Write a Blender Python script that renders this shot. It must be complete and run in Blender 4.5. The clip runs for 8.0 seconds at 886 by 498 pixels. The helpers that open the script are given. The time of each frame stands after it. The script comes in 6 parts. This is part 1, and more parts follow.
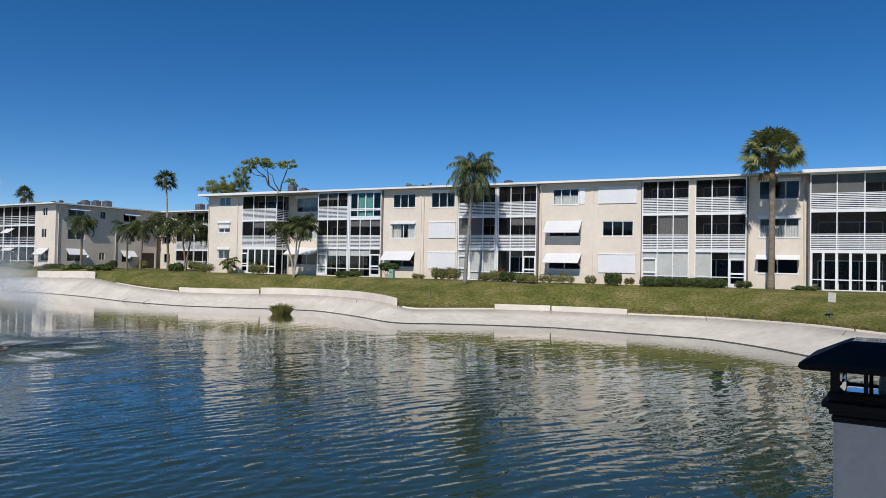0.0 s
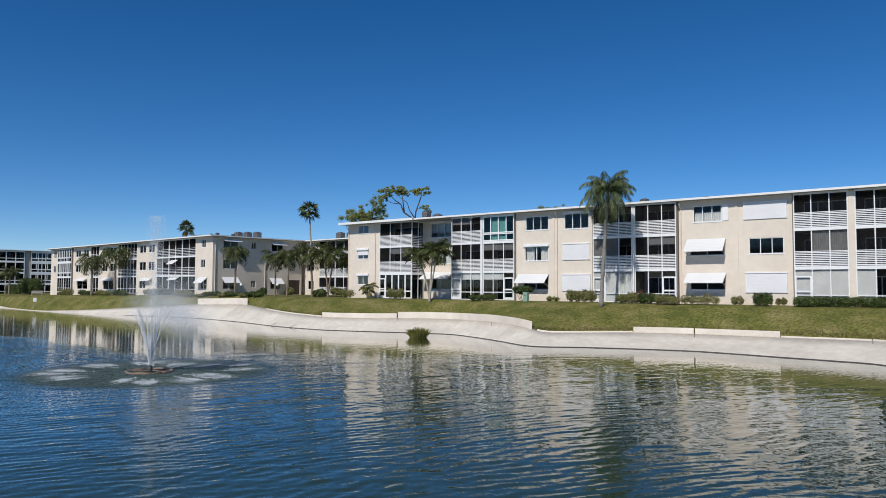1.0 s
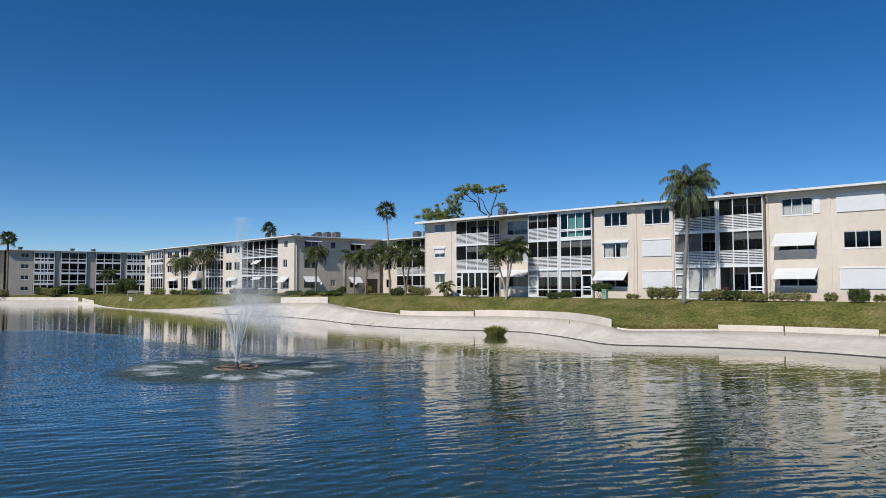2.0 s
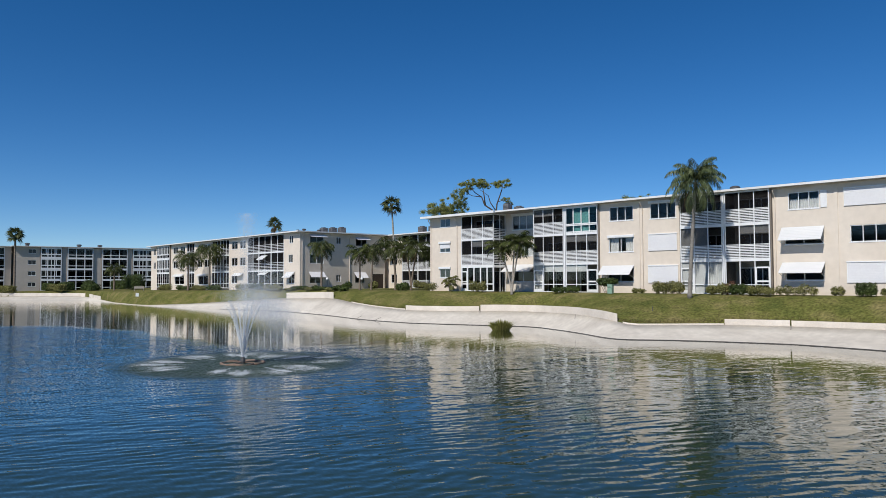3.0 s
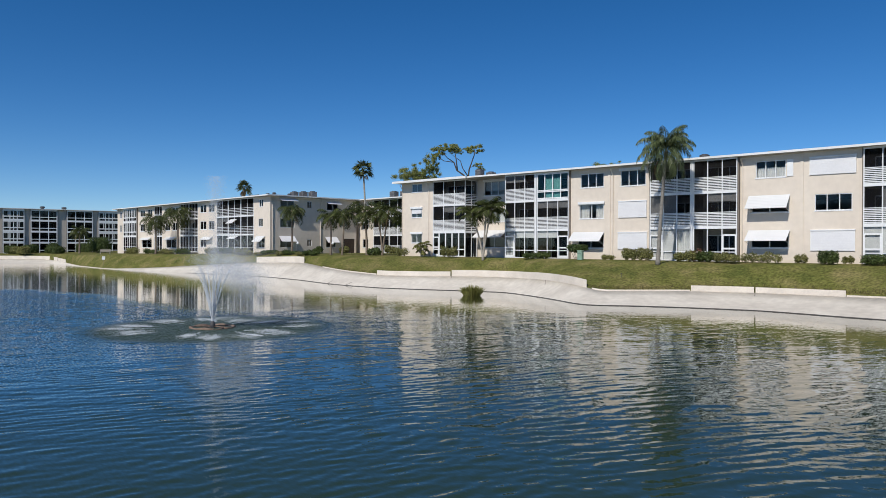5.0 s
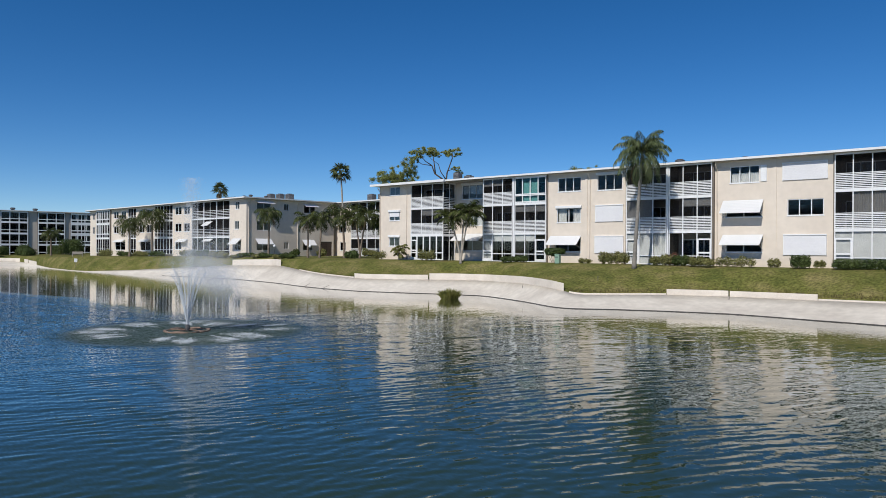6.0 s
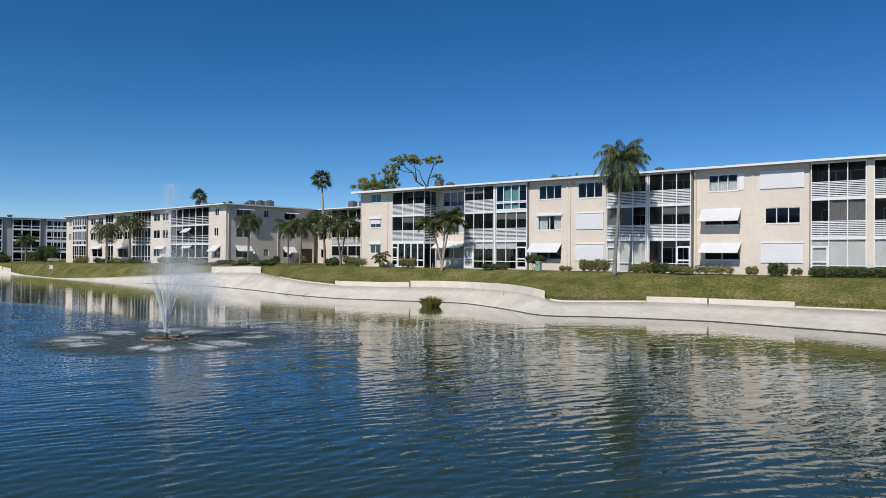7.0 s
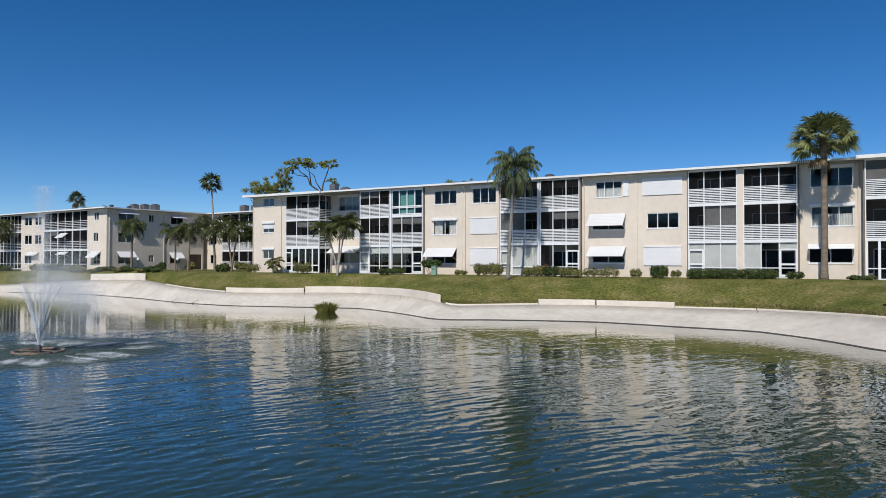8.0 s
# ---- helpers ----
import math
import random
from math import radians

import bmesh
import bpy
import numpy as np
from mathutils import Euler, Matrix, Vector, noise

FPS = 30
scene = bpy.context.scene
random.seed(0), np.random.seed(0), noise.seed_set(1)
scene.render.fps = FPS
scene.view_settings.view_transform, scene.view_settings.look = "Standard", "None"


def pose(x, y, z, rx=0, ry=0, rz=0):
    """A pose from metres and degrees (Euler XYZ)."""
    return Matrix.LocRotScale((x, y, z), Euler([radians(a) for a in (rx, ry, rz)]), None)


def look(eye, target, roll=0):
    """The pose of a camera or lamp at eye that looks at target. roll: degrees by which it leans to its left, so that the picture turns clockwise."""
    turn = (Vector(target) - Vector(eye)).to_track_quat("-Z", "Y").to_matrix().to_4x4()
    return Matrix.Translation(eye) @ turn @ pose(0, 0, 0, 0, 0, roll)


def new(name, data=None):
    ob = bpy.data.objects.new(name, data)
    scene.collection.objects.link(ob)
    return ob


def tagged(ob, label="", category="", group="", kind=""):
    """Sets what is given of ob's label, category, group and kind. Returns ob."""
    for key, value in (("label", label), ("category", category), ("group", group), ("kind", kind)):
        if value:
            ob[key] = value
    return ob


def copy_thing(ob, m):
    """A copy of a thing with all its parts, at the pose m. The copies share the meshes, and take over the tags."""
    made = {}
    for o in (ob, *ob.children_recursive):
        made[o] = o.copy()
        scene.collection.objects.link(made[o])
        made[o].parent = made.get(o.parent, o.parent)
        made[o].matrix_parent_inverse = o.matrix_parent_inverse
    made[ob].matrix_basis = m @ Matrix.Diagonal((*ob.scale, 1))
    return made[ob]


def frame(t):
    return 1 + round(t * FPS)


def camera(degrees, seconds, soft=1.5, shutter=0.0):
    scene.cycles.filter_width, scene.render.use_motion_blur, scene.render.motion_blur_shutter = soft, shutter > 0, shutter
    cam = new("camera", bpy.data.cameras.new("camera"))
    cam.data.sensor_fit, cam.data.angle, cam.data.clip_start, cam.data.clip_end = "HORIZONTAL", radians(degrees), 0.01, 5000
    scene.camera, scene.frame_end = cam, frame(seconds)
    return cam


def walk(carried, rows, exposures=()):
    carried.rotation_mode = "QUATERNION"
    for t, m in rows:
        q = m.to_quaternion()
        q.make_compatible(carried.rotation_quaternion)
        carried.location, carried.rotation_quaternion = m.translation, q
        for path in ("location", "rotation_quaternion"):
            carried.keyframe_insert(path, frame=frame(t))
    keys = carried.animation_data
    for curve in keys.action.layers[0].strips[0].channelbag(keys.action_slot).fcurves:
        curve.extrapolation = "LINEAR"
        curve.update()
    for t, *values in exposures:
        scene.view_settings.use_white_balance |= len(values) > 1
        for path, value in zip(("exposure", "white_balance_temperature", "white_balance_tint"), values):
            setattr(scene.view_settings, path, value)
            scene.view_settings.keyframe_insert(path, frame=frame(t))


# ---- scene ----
EYE = 4.0  # the lens above the pond
cam = camera(63.0, 8.0, soft=0.65)
# a hand-held phone that pans almost on the spot
PATH = [
    (0.0, pose(-0.000, 0.000, EYE, 91.33, -1.14, 27.74)),
    (0.2, pose(-0.000, 0.000, EYE, 91.75, -0.95, 29.83)),
    (0.5, pose(-0.000, 0.000, EYE, 92.46, -0.71, 33.33)),
    (1.0, pose(-0.000, 0.000, EYE, 93.04, -0.27, 38.31)),
    (1.5, pose(-0.000, 0.000, EYE, 93.22, -0.07, 42.23)),
    (1.8, pose(-0.000, 0.000, EYE, 92.97, 0.02, 43.77)),
    (2.0, pose(-0.000, 0.000, EYE, 92.87, 0.06, 44.37)),
    (2.2, pose(-0.000, 0.000, EYE, 92.76, 0.13, 44.69)),
    (3.5, pose(-0.000, 0.000, EYE, 92.14, 0.28, 44.82)),
    (4.0, pose(-0.000, 0.000, EYE, 91.20, 0.06, 44.45)),
    (4.5, pose(-0.000, 0.000, EYE, 90.07, -0.02, 43.52)),
    (6.0, pose(-0.052, 0.011, EYE, 89.99, -0.38, 40.76)),
    (6.5, pose(-0.082, 0.018, EYE, 90.31, -0.36, 40.05)),
    (7.0, pose(-0.111, 0.024, EYE, 90.58, -0.46, 39.24)),
    (7.3, pose(-0.125, 0.027, EYE, 90.75, -0.38, 37.61)),
    (7.5, pose(-0.132, 0.028, EYE, 90.79, -0.39, 36.77)),
    (7.7, pose(-0.137, 0.029, EYE, 90.86, -0.26, 34.36)),
    (8.0, pose(-0.140, 0.030, EYE, 90.99, -0.08, 31.00)),
]
walk(cam, PATH, exposures=[(0.0, 0.0), (8.0, 0.0)])

# ---- daylight ----
SUN_UP, SUN_SIDE = radians(47), radians(8.5)
SUN_FROM = Vector((math.sin(SUN_SIDE) * math.cos(SUN_UP), -math.cos(SUN_SIDE) * math.cos(SUN_UP), math.sin(SUN_UP)))
world = bpy.data.worlds.new("world")
scene.world = world
world.use_nodes = True
wn = world.node_tree
wn.nodes.clear()
sky = wn.nodes.new("ShaderNodeTexSky")
sky.sky_type = "NISHITA"
sky.sun_disc = False
sky.sun_elevation = SUN_UP
sky.sun_rotation = math.pi - SUN_SIDE
sky.altitude = 0
sky.air_density = 0.62
sky.dust_density = 0.0
sky.ozone_density = 4.0
wbg = wn.nodes.new("ShaderNodeBackground")
wbg.inputs["Strength"].default_value = 0.101
wout = wn.nodes.new("ShaderNodeOutputWorld")
wsat = wn.nodes.new("ShaderNodeHueSaturation")
wsat.inputs["Hue"].default_value = 0.502
wsat.inputs["Saturation"].default_value = 1.29
wsat.inputs["Value"].default_value = 1.0
wn.links.new(sky.outputs[0], wsat.inputs["Color"])
wn.links.new(wsat.outputs[0], wbg.inputs[0])
wn.links.new(wbg.outputs[0], wout.inputs[0])
sun = new("sun", bpy.data.lights.new("sun", "SUN"))
sun.data.energy, sun.data.angle, sun.data.color = 4.1, radians(0.53), (1.0, 0.95, 0.87)
sun.matrix_world = look(SUN_FROM * 100, (0, 0, 0))


# ---- materials ----
def ramp_node(nt, stops):
    r = nt.nodes.new("ShaderNodeValToRGB")
    el = r.color_ramp.elements
    while len(el) < len(stops):
        el.new(0.5)
    for e, (p, c) in zip(el, stops):
        e.position, e.color = p, (*c, 1)
    return r


def surface(name, stops, scale=4.0, rough=0.7, metal=0.0, bump=0.0, bump_scale=30.0, second=None, spec=0.5, stretch=(1, 1, 1), island=0.0, grain=0.07):
    """Principled surface: coarse noise through a ramp, a finer noise over it, and a bump."""
    m = bpy.data.materials.new(name)
    m.use_nodes = True
    nt = m.node_tree
    bs = nt.nodes["Principled BSDF"]
    bs.inputs["Roughness"].default_value, bs.inputs["Metallic"].default_value = rough, metal
    bs.inputs["Specular IOR Level"].default_value = spec
    tc = nt.nodes.new("ShaderNodeTexCoord")
    mp = nt.nodes.new("ShaderNodeMapping")
    mp.inputs["Scale"].default_value = stretch
    nt.links.new(tc.outputs["Object"], mp.inputs[0])
    n1 = nt.nodes.new("ShaderNodeTexNoise")
    n1.inputs["Scale"].default_value, n1.inputs["Detail"].default_value = scale, 6
    nt.links.new(mp.outputs[0], n1.inputs["Vector"])
    r1 = ramp_node(nt, stops)
    nt.links.new(n1.outputs[0], r1.inputs[0])
    col = r1.outputs[0]
    n2 = nt.nodes.new("ShaderNodeTexNoise")
    n2.inputs["Scale"].default_value, n2.inputs["Detail"].default_value = second or scale * 14, 4
    nt.links.new(mp.outputs[0], n2.inputs["Vector"])
    r2 = ramp_node(nt, [(0.3, (1 - grain,) * 3), (0.7, (1 + grain * 0.6,) * 3)])
    nt.links.new(n2.outputs[0], r2.inputs[0])
    mul = nt.nodes.new("ShaderNodeMix")
    mul.data_type, mul.blend_type = "RGBA", "MULTIPLY"
    mul.inputs[0].default_value = 1.0
    nt.links.new(col, mul.inputs[6])
    nt.links.new(r2.outputs[0], mul.inputs[7])
    col = mul.outputs[2]
    if island:
        geo = nt.nodes.new("ShaderNodeNewGeometry")
        r3 = ramp_node(nt, [(0.0, (1 - island,) * 3), (1.0, (1 + island,) * 3)])
        nt.links.new(geo.outputs["Random Per Island"], r3.inputs[0])
        mu = nt.nodes.new("ShaderNodeMix")
        mu.data_type, mu.blend_type = "RGBA", "MULTIPLY"
        mu.inputs[0].default_value = 1.0
        nt.links.new(col, mu.inputs[6])
        nt.links.new(r3.outputs[0], mu.inputs[7])
        col = mu.outputs[2]
    nt.links.new(col, bs.inputs["Base Color"])
    if bump:
        n3 = nt.nodes.new("ShaderNodeTexNoise")
        n3.inputs["Scale"].default_value, n3.inputs["Detail"].default_value = bump_scale, 5
        nt.links.new(mp.outputs[0], n3.inputs["Vector"])
        b = nt.nodes.new("ShaderNodeBump")
        b.inputs["Strength"].default_value, b.inputs["Distance"].default_value = bump, 0.05
        nt.links.new(n3.outputs[0], b.inputs["Height"])
        nt.links.new(b.outputs[0], bs.inputs["Normal"])
    return m


def leaf_mat(name, dark, light, tip=None):
    m = surface(name, [(0.3, dark), (0.7, light)], scale=1.2, rough=0.5, spec=0.22, island=0.5)
    bs = m.node_tree.nodes["Principled BSDF"]
    tr = m.node_tree.nodes.new("ShaderNodeBsdfTranslucent")
    tr.inputs[0].default_value = (*(tip or light), 1)
    mx = m.node_tree.nodes.new("ShaderNodeMixShader")
    mx.inputs[0].default_value = 0.22
    out = m.node_tree.nodes["Material Output"]
    m.node_tree.links.new(bs.outputs[0], mx.inputs[1])
    m.node_tree.links.new(tr.outputs[0], mx.inputs[2])
    m.node_tree.links.new(mx.outputs[0], out.inputs[0])
    return m


def see_through(name, tint, fac=None, veil=(0.03, 0.03, 0.03), rough=0.02):
    """Glass (gloss by Fresnel over a tinted clear pane), or a woven screen when fac is given."""
    m = bpy.data.materials.new(name)
    m.use_nodes = True
    nt = m.node_tree
    nt.nodes.remove(nt.nodes["Principled BSDF"])
    tr = nt.nodes.new("ShaderNodeBsdfTransparent")
    tr.inputs[0].default_value = (*tint, 1)
    mx = nt.nodes.new("ShaderNodeMixShader")
    if fac is None:
        other = nt.nodes.new("ShaderNodeBsdfGlossy")
        other.inputs["Roughness"].default_value = rough
        fr = nt.nodes.new("ShaderNodeFresnel")
        fr.inputs[0].default_value = 1.36
        nt.links.new(fr.outputs[0], mx.inputs[0])
    else:
        other = nt.nodes.new("ShaderNodeBsdfDiffuse")
        other.inputs[0].default_value = (*veil, 1)
        mx.inputs[0].default_value = fac
    nt.links.new(tr.outputs[0], mx.inputs[1])
    nt.links.new(other.outputs[0], mx.inputs[2])
    nt.links.new(mx.outputs[0], nt.nodes["Material Output"].inputs[0])
    return m


STUCCO = surface("stucco", [(0.3, (0.670, 0.592, 0.505)), (0.7, (0.730, 0.652, 0.560))], scale=0.35, rough=0.9, bump=0.12, bump_scale=60, spec=0.2, second=2.2, grain=0.05)
STUCCO_GREY = surface("grey stucco", [(0.3, (0.46, 0.415, 0.365)), (0.7, (0.53, 0.48, 0.42))], scale=0.5, rough=0.9, bump=0.3, bump_scale=25, spec=0.2)
WHITE = surface("white aluminium", [(0.3, (0.74, 0.75, 0.76)), (0.7, (0.82, 0.83, 0.83))], scale=2, rough=0.45)
SHUTTER = surface("white shutter", [(0.3, (0.70, 0.70, 0.72)), (0.7, (0.75, 0.75, 0.76))], scale=0.6, rough=0.5, grain=0.03)
AWNING = surface("awning slats", [(0.3, (0.60, 0.61, 0.61)), (0.7, (0.66, 0.66, 0.66))], scale=0.8, rough=0.55, grain=0.04)
ROOF_MAT = surface("white roof edge", [(0.3, (0.70, 0.71, 0.71)), (0.7, (0.82, 0.82, 0.81))], scale=0.8, rough=0.6)
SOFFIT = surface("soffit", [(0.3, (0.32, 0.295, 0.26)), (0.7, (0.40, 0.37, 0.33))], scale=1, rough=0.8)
# cream wall colour taken down to stand for shade inside porches and rooms
ROOM_SHADE = surface("room wall in painted shade", [(0.3, (0.17, 0.145, 0.12)), (0.7, (0.22, 0.19, 0.16))], scale=1, rough=0.9)
# the facade's cream stucco, darkened in colour for the shade of the porches
STUCCO_SHADED = surface("porch stucco in painted shade", [(0.3, (0.42, 0.38, 0.32)), (0.7, (0.50, 0.45, 0.39))], scale=1, rough=0.9)
DOOR_GLASS = surface("dark door glass", [(0.3, (0.012, 0.013, 0.015)), (0.7, (0.025, 0.026, 0.028))], scale=2, rough=0.15)
CURTAIN = surface("curtain cloth", [(0.3, (0.60, 0.60, 0.58)), (0.7, (0.74, 0.74, 0.72))], scale=3, rough=0.9)
BLIND = surface("roller blind", [(0.3, (0.56, 0.56, 0.55)), (0.7, (0.66, 0.66, 0.65))], scale=2, rough=0.8)
GLASS = see_through("window glass", (0.86, 0.88, 0.89))
TEAL_GLASS = see_through("green tinted glass", (0.40, 0.64, 0.65))
SCREEN = see_through("insect screen", (0.92, 0.92, 0.92), fac=0.28, veil=(0.02, 0.02, 0.022))
DARK_GLASS = see_through("dark glass", (0.45, 0.47, 0.48))
CONCRETE = surface("bank concrete", [(0.25, (0.49, 0.45, 0.395)), (0.55, (0.585, 0.545, 0.48)), (0.8, (0.64, 0.60, 0.535))], scale=0.35, rough=0.9, bump=0.12, bump_scale=14, second=2.2, spec=0.2, grain=0.10)
KERB_MAT = surface("kerb concrete", [(0.3, (0.64, 0.58, 0.50)), (0.7, (0.74, 0.68, 0.60))], scale=0.8, rough=0.9, bump=0.3, bump_scale=20, spec=0.2)
JOINT = surface("dark joint", [(0.3, (0.05, 0.05, 0.045)), (0.7, (0.10, 0.09, 0.08))], scale=5, rough=0.95)
LAWN = surface("lawn", [(0.28, (0.080, 0.094, 0.024)), (0.47, (0.126, 0.130, 0.035)), (0.70, (0.205, 0.178, 0.073))], scale=0.55, rough=0.95, bump=1.0, bump_scale=11, second=5.5, spec=0.1, grain=0.5)
BARK = surface("palm bark", [(0.3, (0.16, 0.125, 0.095)), (0.7, (0.27, 0.215, 0.165))], scale=2, rough=0.95, bump=0.6, bump_scale=14, stretch=(1, 1, 3))
BARK_DARK = surface("dark tree bark", [(0.3, (0.055, 0.043, 0.035)), (0.7, (0.11, 0.09, 0.075))], scale=2, rough=0.95, bump=0.6, bump_scale=14)
BARK_PALE = surface("pale palm bark", [(0.3, (0.26, 0.235, 0.20)), (0.7, (0.40, 0.37, 0.32))], scale=2, rough=0.95, bump=0.5, bump_scale=14, stretch=(1, 1, 3))
FROND = leaf_mat("palm frond", (0.020, 0.032, 0.010), (0.105, 0.122, 0.036))
FROND_GREY = leaf_mat("queen palm frond", (0.048, 0.074, 0.032), (0.15, 0.175, 0.078))
FAN_DARK = leaf_mat("dark fan palm leaf", (0.035, 0.052, 0.018), (0.11, 0.125, 0.045))
BARK_GREY = surface("grey palm bark", [(0.3, (0.19, 0.175, 0.155)), (0.7, (0.28, 0.26, 0.23))], scale=2, rough=0.95, bump=0.5, bump_scale=14, stretch=(1, 1, 3))
FAN = leaf_mat("fan palm leaf", (0.085, 0.108, 0.038), (0.27, 0.285, 0.11))
DRY = leaf_mat("dry leaf", (0.16, 0.11, 0.05), (0.28, 0.20, 0.10))
LEAF = leaf_mat("shrub leaf", (0.036, 0.062, 0.018), (0.098, 0.130, 0.036))
LEAF_OLIVE = leaf_mat("olive shrub leaf", (0.105, 0.115, 0.036), (0.26, 0.25, 0.092))
CROTON = leaf_mat("red croton leaf", (0.085, 0.030, 0.022), (0.22, 0.095, 0.055))
TREE_LEAF = leaf_mat("tree leaf", (0.13, 0.158, 0.045), (0.34, 0.36, 0.12))
EDGE = leaf_mat("dry grass edge", (0.09, 0.085, 0.03), (0.19, 0.155, 0.07))
REED = leaf_mat("reed", (0.13, 0.145, 0.035), (0.30, 0.285, 0.09))
DOOR_BROWN = surface("brown door", [(0.3, (0.035, 0.022, 0.017)), (0.7, (0.06, 0.038, 0.028))], scale=3, rough=0.6)
METAL_GREY = surface("grey metal", [(0.3, (0.11, 0.11, 0.115)), (0.7, (0.20, 0.20, 0.20))], scale=4, rough=0.55, metal=0.3)
DARK_METAL = surface("dark metal", [(0.3, (0.05, 0.05, 0.055)), (0.7, (0.10, 0.10, 0.105))], scale=4, rough=0.6, metal=0.2)
GREEN_BOX = surface("green enamel", [(0.3, (0.20, 0.33, 0.25)), (0.7, (0.27, 0.41, 0.32))], scale=4, rough=0.6)
BLACK = surface("black plastic", [(0.3, (0.010, 0.010, 0.011)), (0.7, (0.018, 0.018, 0.019))], scale=20, rough=0.62, spec=0.25, bump=0.05, bump_scale=300)
VINYL = surface("white vinyl", [(0.3, (0.78, 0.78, 0.77)), (0.7, (0.82, 0.82, 0.81))], scale=6, rough=0.5)
SOLAR = surface("solar cell", [(0.3, (0.012, 0.03, 0.10)), (0.7, (0.02, 0.05, 0.16))], scale=30, rough=0.12)
CLEAR = see_through("clear plastic", (0.85, 0.87, 0.9))
RUST = surface("rusty float", [(0.3, (0.14, 0.092, 0.070)), (0.7, (0.25, 0.180, 0.140))], scale=6, rough=0.85)
DECK = surface("deck boards", [(0.3, (0.38, 0.36, 0.33)), (0.7, (0.50, 0.48, 0.45))], scale=3, rough=0.85)
SIGN = surface("weathered sign", [(0.3, (0.40, 0.39, 0.36)), (0.7, (0.52, 0.50, 0.46))], scale=10, rough=0.8)
RED = surface("red cloth", [(0.3, (0.45, 0.05, 0.05)), (0.7, (0.6, 0.09, 0.08))], scale=6, rough=0.8)

# spray: bright thin drops that let light through
SPRAY = bpy.data.materials.new("water drops")
SPRAY.use_nodes = True
_s = SPRAY.node_tree.nodes["Principled BSDF"]
_s.inputs["Base Color"].default_value = (0.85, 0.9, 0.95, 1)
_s.inputs["Roughness"].default_value = 0.25
_st = SPRAY.node_tree.nodes.new("ShaderNodeBsdfTransparent")
_sm = SPRAY.node_tree.nodes.new("ShaderNodeMixShader")
_sm.inputs[0].default_value = 0.5
SPRAY.node_tree.links.new(_s.outputs[0], _sm.inputs[1])
SPRAY.node_tree.links.new(_st.outputs[0], _sm.inputs[2])
SPRAY.node_tree.links.new(_sm.outputs[0], SPRAY.node_tree.nodes["Material Output"].inputs[0])

MIST = SPRAY.copy()
MIST.name = "fine mist"
MIST.node_tree.nodes["Mix Shader"].inputs[0].default_value = 0.72

NOZZLE = (-31.8, 18.2)


